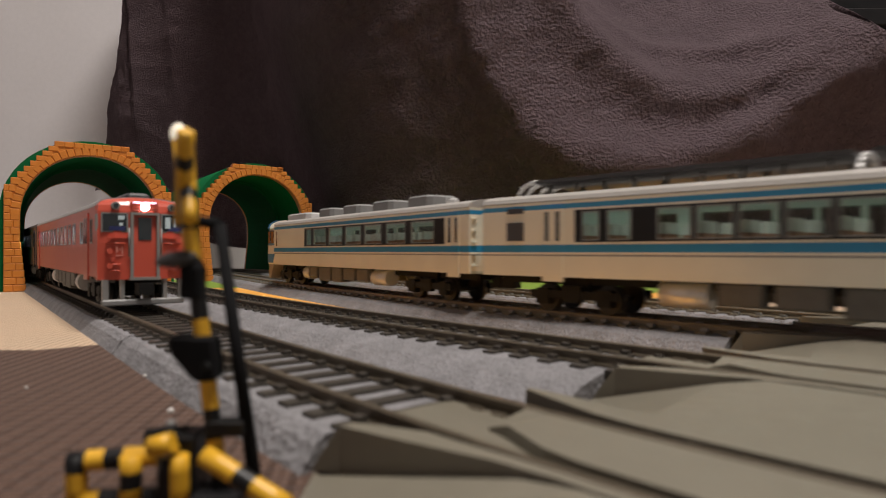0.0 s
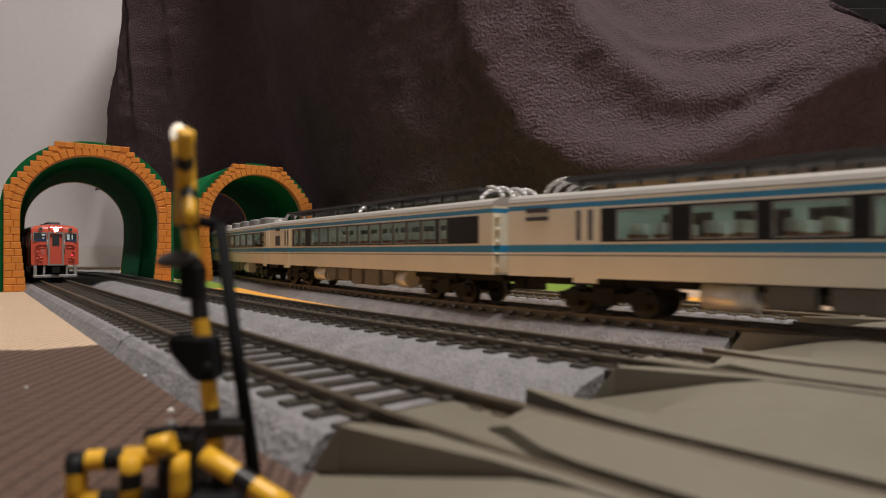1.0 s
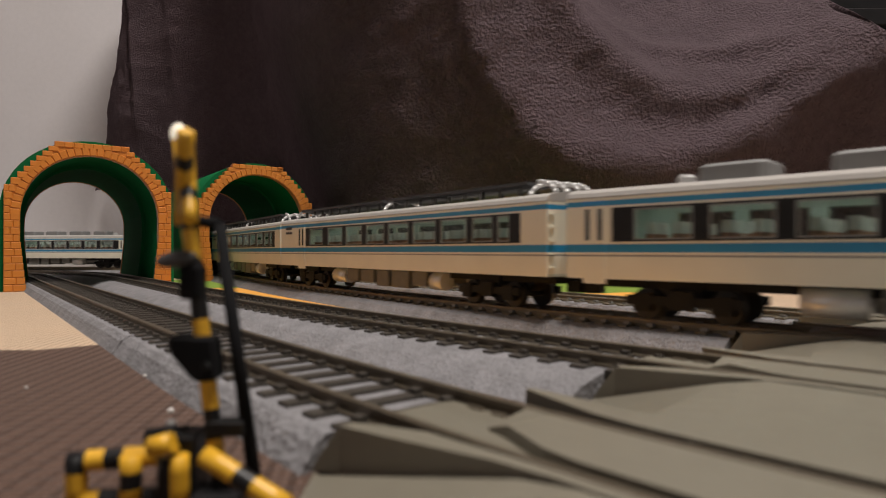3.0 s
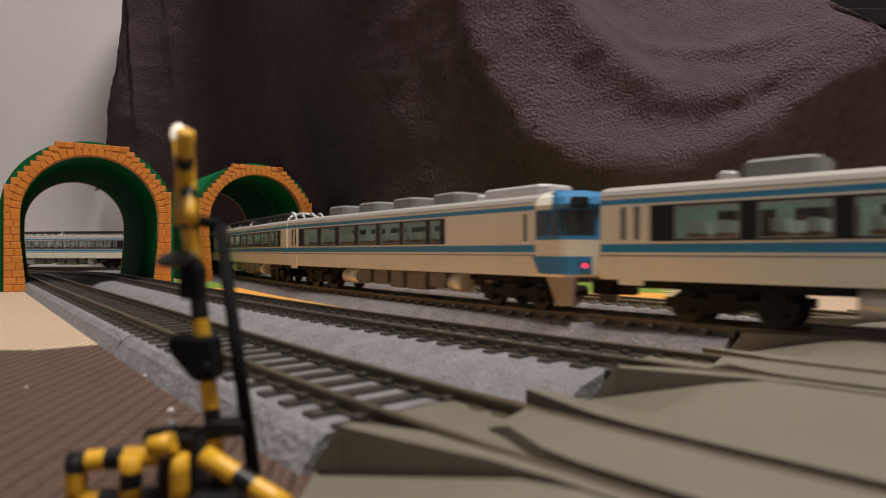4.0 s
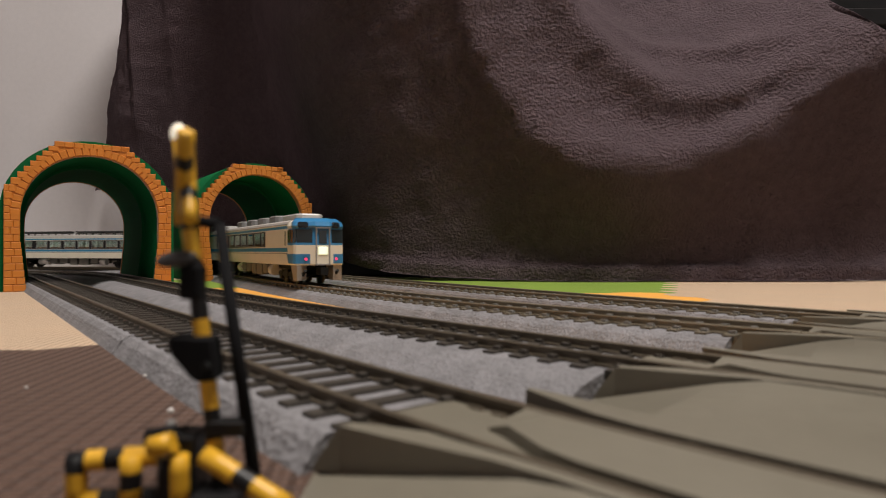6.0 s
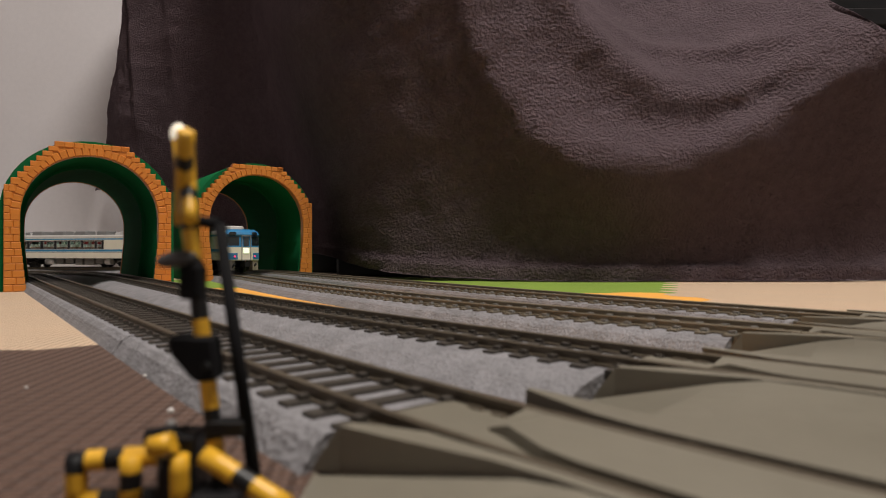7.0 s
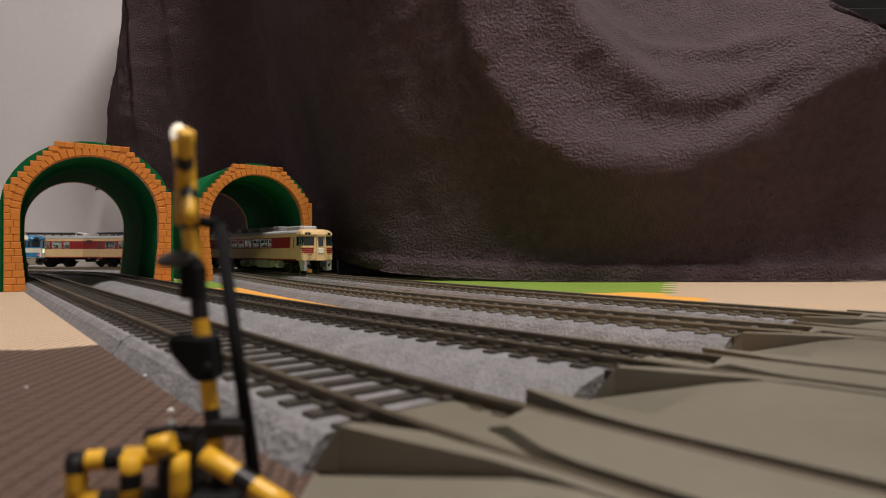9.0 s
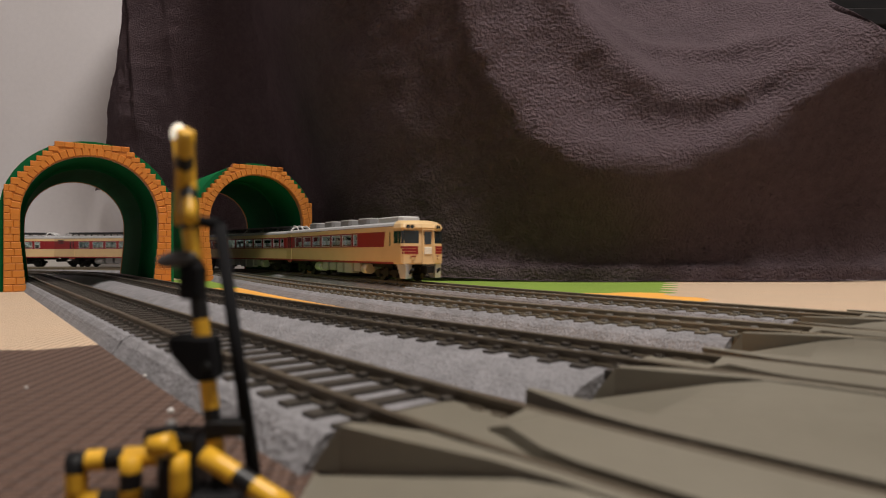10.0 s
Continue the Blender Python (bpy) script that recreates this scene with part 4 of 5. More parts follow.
    if spec["flash"] == "whiskers":
        # cream cab side that cuts the red band off on a slant
        for sg in (-1, 1):
            bm = bmesh.new()
            y = sg * (HW + 0.00012)
            q = [bm.verts.new((x, yy, z)) for yy in (y, y - sg * 0.0004) for x, z in ((h - 0.0345, 0.0260), (h - 0.0318, 0.0380), (h - 0.0120 - deep, 0.0380), (h - 0.0120 - deep, 0.0260))]
            for f in ((0, 1, 2, 3), (7, 6, 5, 4), (0, 4, 5, 1), (1, 5, 6, 2), (2, 6, 7, 3), (3, 7, 4, 0)):
                bm.faces.new([q[k] for k in f])
            part("cab_side_panel", bm, spec["cab_paint"], base)
    if spec["flash"] == "patch":
        for sg in (-1, 1):
            bm = bmesh.new()
            y = sg * (HW + 0.00012)
            q = [bm.verts.new((x, yy, z)) for yy in (y, y - sg * 0.0004) for x, z in ((h - 0.0088, 0.0146), (h - 0.0088, 0.0211), (h - 0.0140 - deep, 0.0211), (h - 0.0105 - deep, 0.0146))]
            for f in ((0, 1, 2, 3), (7, 6, 5, 4), (0, 4, 5, 1), (1, 5, 6, 2), (2, 6, 7, 3), (3, 7, 4, 0)):
                bm.faces.new([q[k] for k in f])
            part("flash", bm, spec["paint2"], base)


def local_cab(base, h, spec):
    """Flat-fronted local railcar cab with a framed door and a headlight over it."""
    bm = bmesh.new()
    w = HW
    def ol(ins, k):
        v = w * k
        left = [(h - 0.007, -v), (h - 0.0030 - ins, -v + ins * 0.3), (h - 0.0008 - ins, -0.0115 * k), (h - ins, -0.006 * k)]
        return left + [(x, -y) for x, y in left[::-1]]
    loft(bm, [[(x, y, z) for x, y in ol(i, k)] for z, i, k in ((0.0125, 0.0, 1.0), (0.0270, 0.0, 1.0), (0.0398, 0.0010, 1.0), (0.0420, 0.0016, 0.985), (0.0436, 0.0026, 0.90), (0.0448, 0.0042, 0.72), (0.0455, 0.0062, 0.45))])
    part("front", bm, M["vermilion"], base)
    for sg in (-1, 1):
        bm = bmesh.new()
        a, b = ((h - 0.0025, -0.0165), (h - 0.0006, -0.0064)) if sg < 0 else ((h - 0.0006, 0.0064), (h - 0.0025, 0.0165))
        panel(bm, a, b, 0.0312, 0.0390, 0.0003)
        fr = part("windscreen_frame", bm, M["steel"], base, "silver window frame")
        bm = bmesh.new()
        panel(bm, mix(a, b, 0.07), mix(a, b, 0.93), 0.0318, 0.0384, 0.0005)
        part("windscreen", bm, M["screen"], fr)
        # bright spots of the window as pale patches on the pane, no lamps
        for u0, u1, z0, z1 in ((0.62, 0.86, 0.0362, 0.0378), (0.66, 0.80, 0.0338, 0.0350)) if sg < 0 else ((0.18, 0.40, 0.0330, 0.0376), (0.55, 0.64, 0.0336, 0.0372)):
            bm = bmesh.new()
            panel(bm, mix(a, b, u0), mix(a, b, u1), z0, z1, 0.0006)
            part("pane_glow_patch", bm, M["pane_glow"], fr, "pale patch on the cab glass, painted for light in the window")
        bm = bmesh.new()
        panel(bm, mix(a, b, 0.30), mix(a, b, 0.88), 0.0319, 0.0336, 0.00055)
        part("cab_desk", bm, M["blue_dark"], fr, "dark blue driving desk behind the glass")
        bm = bmesh.new()
        y0, y1 = sorted((sg * (HW - 0.0004), sg * (HW + 0.0002)))
        box(bm, h - 0.0068, h - 0.0034, y0, y1, 0.0318, 0.0384)
        part("side_window", bm, M["steel"], base)
        bm = bmesh.new()
        cyl(bm, (h - 0.004, sg * 0.0112, 0.0416), (h - 0.0005, sg * 0.0112, 0.0416), 0.0016, n=16)
        lamp = part("marker_lamp", bm, M["steel"], base)
        bm = bmesh.new()
        cyl(bm, (h - 0.0006, sg * 0.0112, 0.0416), (h - 0.0002, sg * 0.0112, 0.0416), 0.0010, n=12)
        part("lens", bm, M["screen"], lamp)
        bm = bmesh.new()
        cyl(bm, (h - 0.0016, sg * 0.0125, 0.0205), (h - 0.0004, sg * 0.0125, 0.0205), 0.0008, n=12)
        part("tail_lamp", bm, M["lamp_red"] if sg > 0 else M["vermilion"], base)
        bm = bmesh.new()
        for z, y0, y1 in ((0.0268, 0.0078, 0.0150), (0.0160, 0.0095, 0.0140), (0.0185, 0.0095, 0.0140)):
            cyl(bm, (h + 0.0001, sg * y0, z), (h - 0.0010, sg * y1, z), 0.0004, n=6)
        part("handrail", bm, M["vermilion"], base)
        bm = bmesh.new()
        for z in (0.0238, 0.0180):
            cyl(bm, (h - 0.0022, sg * 0.0136, z), (h + 0.0004, sg * 0.0136, z), 0.0011, n=12)
        box(bm, h - 0.0012, h + 0.0003, sg * 0.0105 - 0.0042, sg * 0.0105 + 0.0042, 0.0288, 0.0293)
        part("front_fitting", bm, M["vermilion"], base)
        bm = bmesh.new()
        cyl(bm, (h + 0.0009, sg * 0.0064, 0.0215), (h + 0.0009, sg * 0.0064, 0.0330), 0.00035, n=6)
        part("grab_rail", bm, M["steel"], base)
        bm = bmesh.new()
        box(bm, h - 0.0016, h + 0.0008, sg * 0.0052 - 0.0006, sg * 0.0052 + 0.0006, 0.0125, 0.0392)
        part("door_frame", bm, M["steel"], base)
        bm = bmesh.new()
        box(bm, h - 0.003, h - 0.001, sg * 0.0150 - 0.0012, sg * 0.0150 + 0.0012, 0.0030, 0.0125)
        box(bm, h - 0.003, h - 0.001, sg * 0.0085 - 0.0008, sg * 0.0085 + 0.0008, 0.0030, 0.0125)
        part("step_post", bm, M["steel"], base)
    bm = bmesh.new()
    box(bm, h - 0.0016, h + 0.0008, -0.0046, 0.0046, 0.0382, 0.0392)
    box(bm, h - 0.0016, h + 0.0010, -0.0062, 0.0062, 0.0122, 0.0134)
    part("door_frame", bm, M["steel"], base)
    bm = bmesh.new()
    box(bm, h - 0.0008, h + 0.0002, -0.0026, 0.0026, 0.0282, 0.0372)
    part("door_window", bm, M["screen"], base)
    bm = bmesh.new()
    for k, (y, z0, z1) in enumerate(((-0.0108, 0.0232, 0.0254), (-0.0098, 0.0240, 0.0248), (-0.0088, 0.0226, 0.0256))):
        box(bm, h - 0.0014, h - 0.0002, y - 0.0003, y + 0.0003, z0, z1)
    box(bm, h - 0.0014, h - 0.0002, -0.0112, -0.0084, 0.0218, 0.0223)
    part("front_mark", bm, M["mark"], base, "small pale painted mark")
    part("step_board", one_box(h - 0.004, h - 0.0005, -0.0165, 0.0165, 0.0022, 0.0046, 0.0005), M["unit"], base)
    part("headlight_case", one_box(h - 0.006, h - 0.0004, -0.0055, 0.0055, 0.0402, 0.0438, 0.0006), M["vermilion"], base)
    bm = bmesh.new()
    cyl(bm, (h - 0.001, 0.0, 0.0415), (h + 0.0003, 0.0, 0.0415), 0.0016, n=16)
    part("headlight", bm, M["lamp_white"], base, "lit white headlight")
    part("sign_window", one_box(h - 0.0008, h - 0.0002, -0.0045, 0.0045, 0.0429, 0.0435), M["lamp_dim"], base)
    bm = bmesh.new()
    box(bm, h - 0.006, h + 0.003, -0.0028, 0.0028, 0.0062, 0.0110)
    part("coupler", bm, M["bogie"], base)


def octagon_unit(x0, x1, hw, z0, z1, ch=0.0022):
    bm = bmesh.new()
    def ring(z, i):
        a, b, w = x0 + i, x1 - i, hw - i
        return [(a + ch, -w, z), (b - ch, -w, z), (b, -w + ch, z), (b, w - ch, z), (b - ch, w, z), (a + ch, w, z), (a, w - ch, z), (a, -w + ch, z)]
    loft(bm, [ring(z0, 0.0), ring(z1 - 0.0010, 0.0), ring(z1, 0.0010)])
    return bm


UNDER = [(-0.052, -0.036, "tank"), (-0.033, -0.020, "box"), (-0.017, -0.003, "box"), (0.000, 0.012, "deep"), (0.015, 0.031, "deep"), (0.034, 0.046, "box"), (0.048, 0.057, "tank")]


def car(name, label, spec, layout):
    """One model railcar: x along it, z from the rail tops. layout: windows, band, doors as (x0, x1), roof and cab kinds."""
    base = new(name)
    tagged(base, label, "railway car", spec["group"])
    h = CARLEN / 2
    nose = {"express": 0.0123 + spec["nose_depth"], "local": 0.0068}.get(layout["cab"], 0.0)
    xa, xb = -h, h - nose
    W0, W1 = spec["wz"]
    windows = sorted(layout["windows"])
    t = 0.0008
    bm = bmesh.new()
    for sg in (-1, 1):
        y0, y1 = sorted((sg * HW, sg * (HW - t)))
        v0, v1 = sorted((sg * (HW - t), sg * (HW - t - 0.0003)))
        box(bm, xa, xb, y0, y1, FLOOR_Z, W0)
        box(bm, xa, xb, y0, y1, W1, EAVE)
        box(bm, xa + 0.001, xb - 0.001, v0, v1, FLOOR_Z + 0.001, W0, 2)
        box(bm, xa + 0.001, xb - 0.001, v0, v1, W1, EAVE - 0.001, 2)
        edges = [xa] + [v for w in windows for v in w] + [xb]
        for i in range(0, len(edges), 2):
            box(bm, edges[i], edges[i + 1], y0, y1, W0, W1, 0)
            box(bm, edges[i] + 0.0003, edges[i + 1] - 0.0003, v0, v1, W0, W1, 2)
    box(bm, xa, xb, -HW + t, HW - t, FLOOR_Z, FLOOR_Z + 0.001, 2)
    box(bm, xa, xa + 0.0008, -HW + t, HW - t, FLOOR_Z + 0.001, EAVE)
    box(bm, xb - 0.0008, xb, -HW + t, HW - t, FLOOR_Z + 0.001, EAVE, 2 if layout["cab"] else 0)
    part("body", bm, spec["paint"], base, more=(M["black"], M["inside"]))
    # dark window band: frames between the openings, slightly proud
    if layout.get("band"):
        b0, b1 = layout["band"]
        for sg in (-1, 1):
            bm = bmesh.new()
            y0, y1 = sorted((sg * (HW - 0.0002), sg * (HW + 0.0002)))
            inside = [w for w in windows if w[0] >= b0 - 1e-4 and w[1] <= b1 + 1e-4]
            e = [b0] + [v for w in inside for v in w] + [b1]
            for i in range(0, len(e), 2):
                if e[i + 1] - e[i] > 0.0002:
                    box(bm, e[i], e[i + 1], y0, y1, W0, W1)
            box(bm, b0, b1, y0, y1, W0 - 0.0006, W0)
            box(bm, b0, b1, y0, y1, W1, W1 + 0.0006)
            part("window_band", bm, spec["band"], base)
    bm = bmesh.new()
    loft(bm, [roof_ring(xa), roof_ring(xb)], smooth=False)
    part("roof", bm, spec["roof"], base)
    glass, frames = {}, {}
    for w0, w1 in windows:
        for sg in (-1, 1):
            key = (round(w1 - w0, 4), sg)
            if key not in glass:
                g = bmesh.new()
                box(g, 0, w1 - w0, sg * (HW - 0.0005) - 0.0001, sg * (HW - 0.0005) + 0.0001, W0, W1)
                glass[key] = mesh_of("window_pane", g, M["glass"])
                g = bmesh.new()
                y0, y1 = sorted((sg * (HW - 0.0003), sg * (HW + 0.00025)))
                r = 0.00045
                box(g, 0, w1 - w0, y0, y1, W0, W0 + r)
                box(g, 0, w1 - w0, y0, y1, W1 - r, W1)
                box(g, 0, r, y0, y1, W0 + r, W1 - r)
                box(g, w1 - w0 - r, w1 - w0, y0, y1, W0 + r, W1 - r)
                frames[key] = mesh_of("window_frame", g, spec["frame_mat"])
            p = share("window_pane", glass[key], base, pose(w0, 0, 0))
            p.visible_shadow = False
            share("window_frame", frames[key], base, pose(w0, 0, 0))
    # seats seen through the glass
    g = bmesh.new()
    box(g, -0.0035, 0.0035, -0.0060, 0.0060, FLOOR_Z + 0.001, 0.0205)
    box(g, -0.0035, -0.0015, -0.0060, 0.0060, 0.0205, 0.0287)
    for yy in (-0.0030, 0.0030):
        box(g, -0.0038, -0.0012, yy - 0.0022, yy + 0.0022, 0.0287, 0.0318, 1)
        box(g, -0.0036, -0.0014, yy - 0.0024, yy + 0.0024, 0.0318, 0.0325, 1)
    seat = mesh_of("seat", g, M["seat"], M["white"])
    for w0, w1 in windows:
        for sg in (-1, 1):
            share("seat", seat, base, pose((w0 + w1) / 2 - 0.003, sg * 0.0098, 0))
            if w1 - w0 > 0.013:
                share("seat", seat, base, pose((w0 + w1) / 2 + 0.006, sg * 0.0098, 0))
    part("interior_lamp", one_box(xa + 0.012, xb - 0.012, -0.0025, 0.0025, 0.0410, 0.0413), spec["inner_lamp"], base)
    for d0, d1 in layout.get("doors", ()):
        for sg in (-1, 1):
            bm = bmesh.new()
            y0, y1 = sorted((sg * (HW - 0.0004), sg * (HW + 0.0005)))
            box(bm, d0, d1, y0, y1, 0.0118, 0.0396)
            dr = part("door", bm, spec["paint"], base)
            bm = bmesh.new()
            y0, y1 = sorted((sg * (HW - 0.0002), sg * (HW + 0.0007)))
            m = (d0 + d1) / 2
            for c in (-0.0024, 0.0024):
                box(bm, m + c - 0.0008, m + c + 0.0008, y0, y1, 0.0268, 0.0376)
            part("door_window", bm, M["screen"], dr)
    for v0, v1, z0, z1 in layout.get("vents", ()):
        for sg in (-1, 1):
            bm = bmesh.new()
            y0, y1 = sorted((sg * (HW - 0.0004), sg * (HW + 0.0004)))
            box(bm, v0, v1, y0, y1, z0, z1)
            part("louvre", bm, M["rack"], base)
    ends = [-1] if layout["cab"] else [-1, 1]
    for e in ends:
        bm = bmesh.new()
        x0, x1 = sorted((e * h, e * (h + 0.0021)))
        box(bm, x0, x1, -0.0062, 0.0062, 0.0140, 0.0395)
        part("gangway", bm, M["rack"], base, "dark gangway bellows")
        for y in (-0.0155, 0.0155):
            for k in range(5):
                bm = bmesh.new()
                x0, x1 = sorted((e * (h - 0.001), e * (h + 0.0008)))
                z = 0.0165 + 0.005 * k
                box(bm, x0, x1, y - 0.0012, y + 0.0012, z, z + 0.0005)
                part("ladder_rung", bm, spec["paint"], base)
        bm = bmesh.new()
        x0, x1 = sorted((e * (h - 0.004), e * (h + 0.0024)))
        box(bm, x0, x1, -0.0025, 0.0025, 0.0072, 0.0115)
        part("coupler", bm, M["bogie"], base)
    for sx in (-1, 1):
        ob = share("bogie", BOGIE, base, pose(sx * 0.0865, 0, 0))
        for x in (-0.0131, 0.0131):
            share("wheelset", WHEELSET, ob, pose(x, 0, 0.0053))
    # equipment under the floor
    part("underframe", one_box(xa + 0.004, xb - 0.004, -0.0095, 0.0095, 0.0105, 0.01345), M["bogie"], base)
    for u0, u1, kind in layout.get("under", UNDER):
        for sg in (-1, 1):
            bm = bmesh.new()
            if kind == "tank":
                cyl(bm, (u0, sg * 0.0115, 0.0088), (u1, sg * 0.0115, 0.0088), 0.0042, n=16)
                part("air_tank", bm, M["silver"], base)
            else:
                y0, y1 = sorted((sg * 0.0088, sg * 0.0158))
                box(bm, u0, u1, y0, y1, 0.0046 if kind == "deep" else 0.0062, 0.0134)
                bevelled(bm, 0.0006)
                part("equipment_case", bm, spec.get("cases", M["grey"]), base)
    # roof equipment
    if layout["roof"] == "units":
        for x0, x1 in layout["units"]:
            part("cooling_unit", octagon_unit(x0, x1, 0.0092, 0.0440, 0.0508), M["unit"], base)
        for x0, x1, r in layout.get("domes", ()):
            bm = octagon_unit(x0, x1, r, 0.0446, 0.0489 if x1 - x0 < 0.01 else 0.0497, 0.003)
            part("roof_dome", bm, M["silver"], base, "silver roof dome")
    elif layout["roof"] == "rack":
        x0, x1 = layout["rack"]
        nseg = 2
        for k in range(nseg):
            a = x0 + (x1 - x0) * k / nseg + 0.001
            b = x0 + (x1 - x0) * (k + 1) / nseg - 0.003
            for sg in (-1, 1):
                bm = bmesh.new()
                y0, y1 = sorted((sg * 0.0025, sg * 0.0130))
                loft(bm, [[(x, y, z) for y, z in ((y0, 0.0492), (y1, 0.0478), (y1, 0.0487), (y1 - sg * 0.001 if sg > 0 else y1, 0.0493), (y0, 0.0505))] for x in (a, b)])
                part("radiator_panel", bm, M["rack"], base, "dark roof radiator panel")
            for yy in (-0.0115, 0.0115):
                for i in range(9):
                    share("radiator_post", POST_THIN if i % 3 else POST_THICK, base, pose(a + (b - a) * (i + 0.5) / 9, yy, 0))
            bm = bmesh.new()
            prev = None
            for i in range(9):
                ang = math.pi * i / 8
                p = (b + 0.001, -0.0125 * math.cos(ang), 0.0440 + 0.0062 * math.sin(ang))
                if prev:
                    cyl(bm, prev, p, 0.0009, n=8)
                prev = p
            part("header_pipe", bm, M["silver"], base)
        for e, xe in ((-1, x0), (1, x1)):
            bm = bmesh.new()
            for yy in (-0.010, -0.004, 0.004, 0.010):
                pts = [(xe + e * 0.0095 * math.sin(a), yy, 0.0445 + 0.0058 * math.cos(a)) for a in (0, 0.4, 0.8, 1.2, 1.5)]
                for p, q in zip(pts, pts[1:]):
                    cyl(bm, p, q, 0.0009, n=8)
            part("radiator_pipe", bm, M["silver"], base, "silver curved radiator pipes")
    elif layout["roof"] == "small":
        for x0, x1 in layout["units"]:
            part("roof_ventilator", octagon_unit(x0, x1, 0.0050, 0.0447, 0.0480, 0.0012), M["rack"], base)
    if layout["cab"] == "express":
        express_cab(base, h, spec)
    elif layout["cab"] == "local":
        local_cab(base, h, spec)
    return base


def mm(pairs):
    """Millimetres from the gangway end to car x."""
    return [(-CARLEN / 2 + a / 1000, -CARLEN / 2 + b / 1000) for a, b in pairs]


H2 = CARLEN / 2
CAB_WIN = mm([(26, 45.5), (50.5, 69), (74, 92.5), (96.5, 115.5), (119.5, 138), (141.5, 160.5), (164, 171.5)])
CAB_LAYOUT = {"windows": CAB_WIN, "band": mm([(18, 175)])[0], "doors": mm([(7, 15.5)]), "cab": "express", "roof": "units",
              "units": mm([(43, 64), (80, 101), (117, 138), (153, 173)]), "domes": [(-H2 + 0.033, -H2 + 0.039, 0.004), (-H2 + 0.178, -H2 + 0.185, 0.004), (-H2 + 0.190, -H2 + 0.228, 0.0095)]}
RED_CAB_LAYOUT = dict(CAB_LAYOUT, band=mm([(18, 175)])[0])
MID_LAYOUT = {"windows": mm([(a, a + 18.8) for a in (47, 72.5, 95.5, 119, 141.5, 164, 186.5)] + [(209, 222), (225, 232)]), "band": mm([(41, 238)])[0], "doors": mm([(30, 39.5)]),
              "vents": [(*mm([(9, 19)])[0], 0.0375, 0.0392), (*mm([(9, 19)])[0], 0.0345, 0.0359)], "cab": "", "roof": "rack", "rack": mm([(22, 240)])[0]}
DINER_LAYOUT = {"windows": mm([(47, 54), (57, 66)] + [(75 + 12.6 * i, 86.2 + 12.6 * i) for i in range(11)] + [(215, 221)]), "band": mm([(44, 243)])[0], "doors": mm([(30, 39)]),
                "vents": [(*mm([(13, 21)])[0], 0.0375, 0.0395), (*mm([(13, 21)])[0], 0.0270, 0.0340)], "cab": "", "roof": "rack", "rack": mm([(22, 240)])[0]}

BLUE_SPEC = {"nose_depth": 0.0085, "group": "cars of the cream and blue train", "wz": (0.0268, 0.0372), "paint": M["band_blue"], "band": M["black"], "frame_mat": M["steel"], "roof": M["roof_pale"],
             "cab_paint": M["cream"], "frame": M["blue"], "cap": M["blue"], "paint2": M["blue"], "flash": "patch", "tail": M["lamp_red"], "pod": M["black"], "sign": M["sign"], "sign_label": "lit white train sign",
             "skirt": M["skirt"], "inner_lamp": M["inner_lamp"]}
LEAD_SPEC = dict(BLUE_SPEC, tail=M["screen"])
RED_SPEC = {"nose_depth": 0.0070, "group": "cars of the cream and red train", "wz": (0.0272, 0.0368), "paint": M["band_red"], "band": M["dkred"], "frame_mat": M["silver"], "roof": M["roof"],
            "cab_paint": M["cream_warm"], "frame": M["cream_warm"], "cap": M["cream_warm"], "paint2": M["dkred"], "flash": "whiskers", "tail": M["cream_warm"], "pod": M["cream_warm"], "sign": M["sign_plain"], "sign_label": "small pale train sign",
            "skirt": M["silver"], "inner_lamp": M["inner_dim"], "cases": M["roof"]}
VERM_SPEC = {"nose_depth": 0.0, "group": "cars of the vermilion train", "wz": (0.0268, 0.0368), "paint": M["vermilion"], "band": M["vermilion"], "frame_mat": M["steel"], "roof": M["roof"], "inner_lamp": M["inner_cold"]}
NAVY_SPEC = dict(VERM_SPEC, paint=M["navy"], band=M["navy"], frame_mat=M["navy"], roof=M["rack"])
VERM_LAYOUT = {"windows": mm([(28 + 15.5 * i, 36 + 15.5 * i) for i in range(11)] + [(206, 214), (233, 238)]), "doors": mm([(12, 22), (218, 229)]), "cab": "local", "roof": "small",
               "units": mm([(60, 72), (100, 112), (140, 152), (180, 192), (216, 240)])}
NAVY_LAYOUT = dict(VERM_LAYOUT, cab="", doors=mm([(12, 22), (230, 240)]), windows=mm([(28 + 15.5 * i, 36 + 15.5 * i) for i in range(12)]))

blue_cars, red_cars, verm_cars = [], [], []
for k in range(6):
    if k in (0, 4, 5):
        ob = car("railcar", "cream and blue express railcar with driving cab", LEAD_SPEC if k == 0 else BLUE_SPEC, CAB_LAYOUT)
    elif k == 1:
        ob = car("railcar", "cream and blue express buffet car with roof radiators", BLUE_SPEC, DINER_LAYOUT)
    else:
        ob = car("railcar", "cream and blue express coach with roof radiators", BLUE_SPEC, MID_LAYOUT)
    blue_cars.append((ob, CPITCH / 2 - k * CPITCH, 1 if k == 0 else -1))
for k in range(6):
    if k == 0:
        ob = car("railcar", "cream and red express railcar with driving cab", RED_SPEC, RED_CAB_LAYOUT)
    else:
        ob = car("railcar", "cream and red express coach with roof radiators", RED_SPEC, MID_LAYOUT)
    red_cars.append((ob, CPITCH / 2 + k * CPITCH, -1))
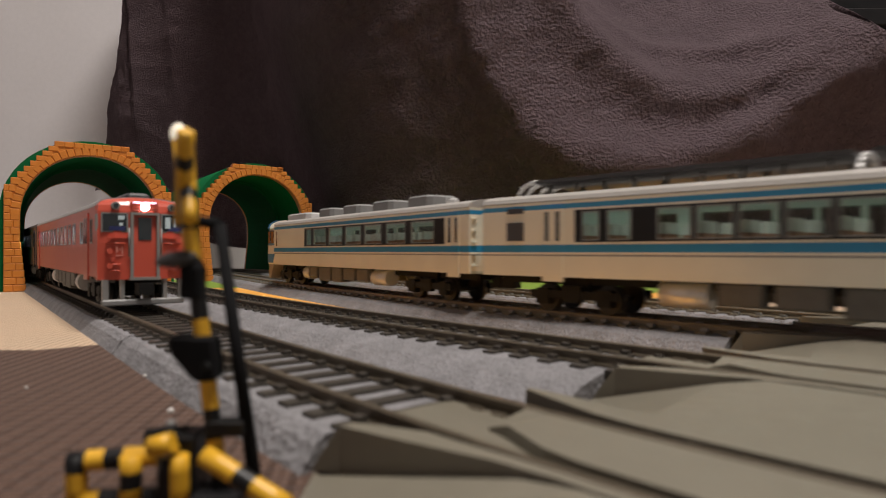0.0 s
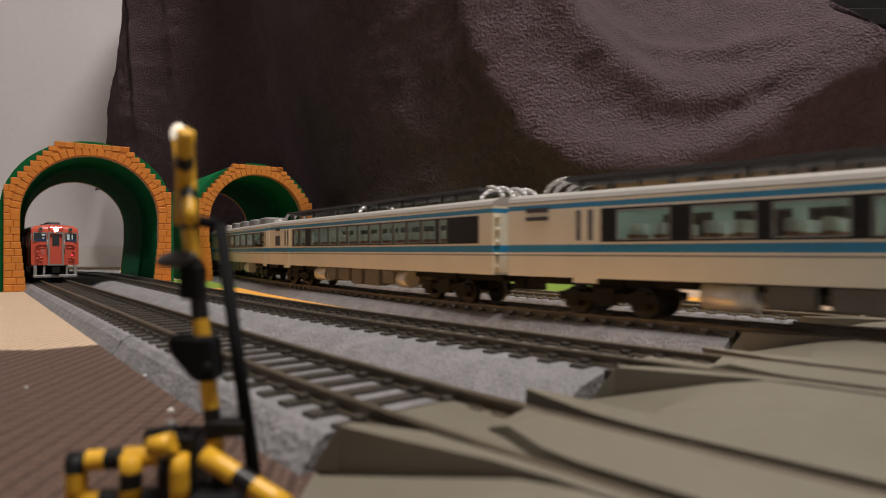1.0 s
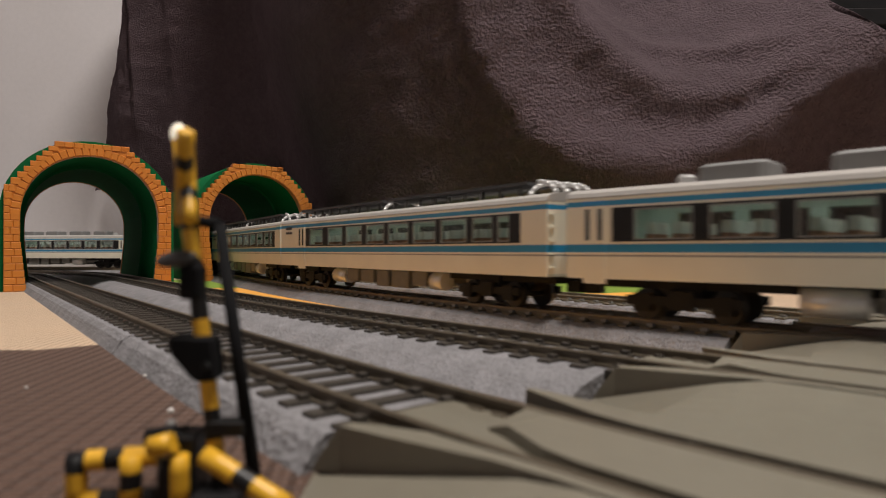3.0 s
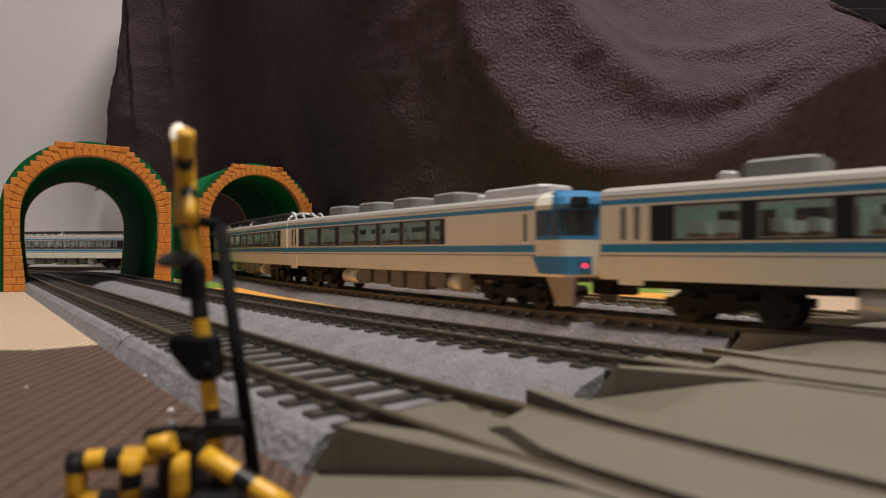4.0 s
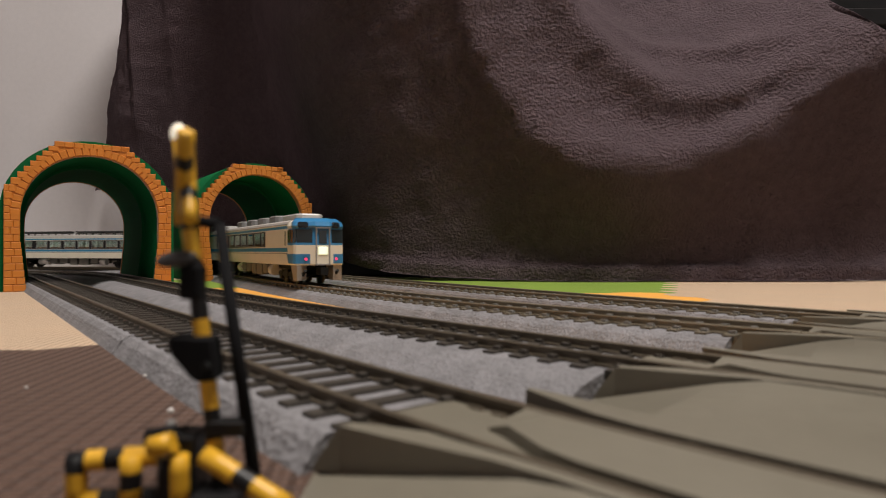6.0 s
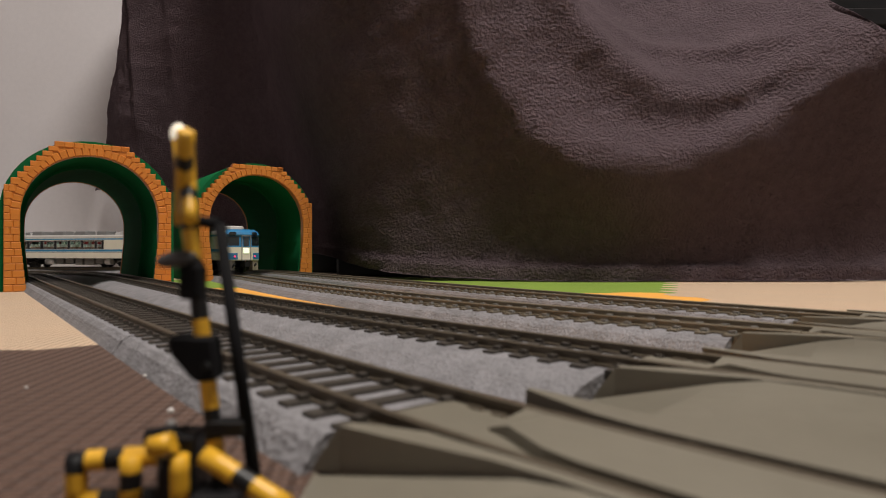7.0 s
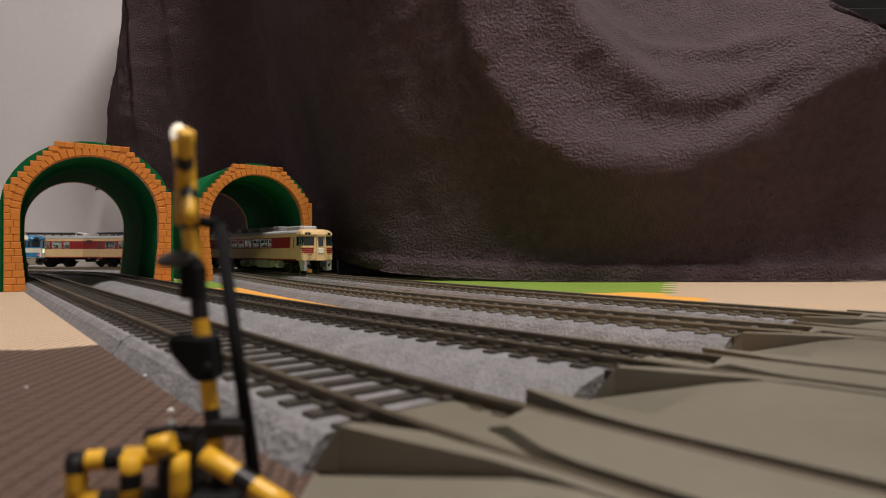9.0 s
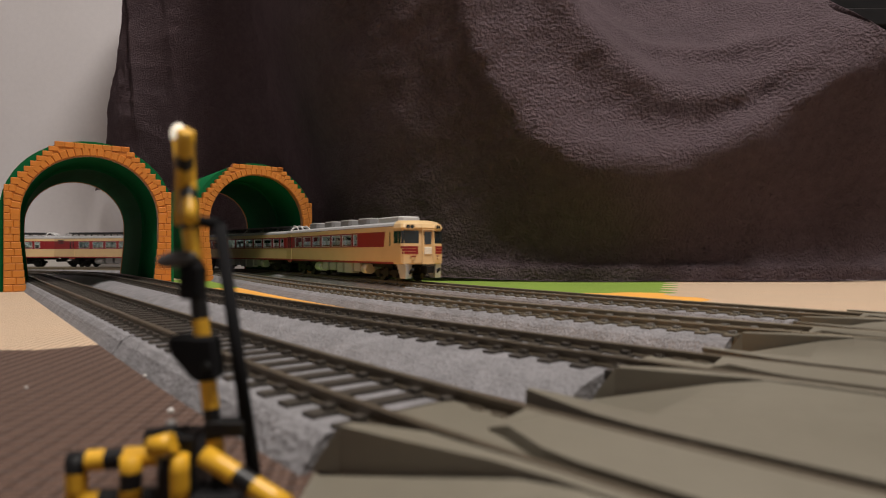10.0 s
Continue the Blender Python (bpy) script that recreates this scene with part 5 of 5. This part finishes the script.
for k in range(3):
    ob = car("railcar", "vermilion local diesel railcar with lit headlight", VERM_SPEC, VERM_LAYOUT) if k == 0 else car("railcar", "dark navy local railway coach", NAVY_SPEC, NAVY_LAYOUT)
    ob.scale = (1.0, 0.90, 0.97)
    verm_cars.append((ob, CPITCH / 2 + k * CPITCH, -1))


def key_train(cars, line, s_of):
    """Each car rides on its two bogies along the line."""
    for ob, offset, way in cars:
        rows = []
        for i in range(41):
            t = i * 0.25
            s = s_of(t) + offset
            ax, ay, _ = line.at(s - 0.0865)
            bx, by, _ = line.at(s + 0.0865)
            a = math.degrees(math.atan2(by - ay, bx - ax)) + (0 if way > 0 else 180)
            rows.append((t, pose((ax + bx) / 2, (ay + by) / 2, RAIL, 0, 0, a)))
        walk(ob, rows)


def verm_s(t):
    return float(np.interp(t, [0, 0.3, 0.5, 0.7, 1.0, 1.2, 1.5, 10.0], [0.178, 0.266, 0.334, 0.400, 0.487, 0.542, 0.6235, 2.94]))


blanket()
dark_cabinet()
crossing()
signal()
barrier()
lint()
tunnel(pose(-0.2845, 0.4955, 0, 0, 0, 34.5), 0.195)
tunnel(pose(-0.2006, 0.6618, 0, 0, 0, 35.5), 0.178, 1.05)
track(T1, -1.2, 2.4, "model railway track on grey ballast foam beside a mat", 0.0205, (0.127, 0.45), 0.0203, plated=0.0005)
track(T2, -1.2, 2.2, "empty model railway track on grey ballast foam", 0.019, (0.48,), 0.0305, plated=-0.0415)
track(T3, -2.2, 2.6, "model railway track on grey foam under the express train", 0.019, (), 0.0225, plated=-0.2435, near0=-0.34, near1=0.5, pale=True)
track(T4, -1.4, 3.6, "model railway track on grey ballast foam near the blanket", plated=-0.2045, near0=-0.30, near1=0.5, pale=True)


def blue_s(t):
    return -0.1433 + 0.2432 * t + float(np.interp(t, [0, 4.5, 5.0, 5.5, 7.5, 8.5, 9.0, 10.0], [0, 0, -0.005, 0.004, 0.0115, 0.012, -0.013, -0.016]))


def motions():
    key_train(blue_cars, T3, blue_s)
    key_train(red_cars, T4, lambda t: 2.172 - 0.212 * t)
    key_train(verm_cars, T1, verm_s)


motions()
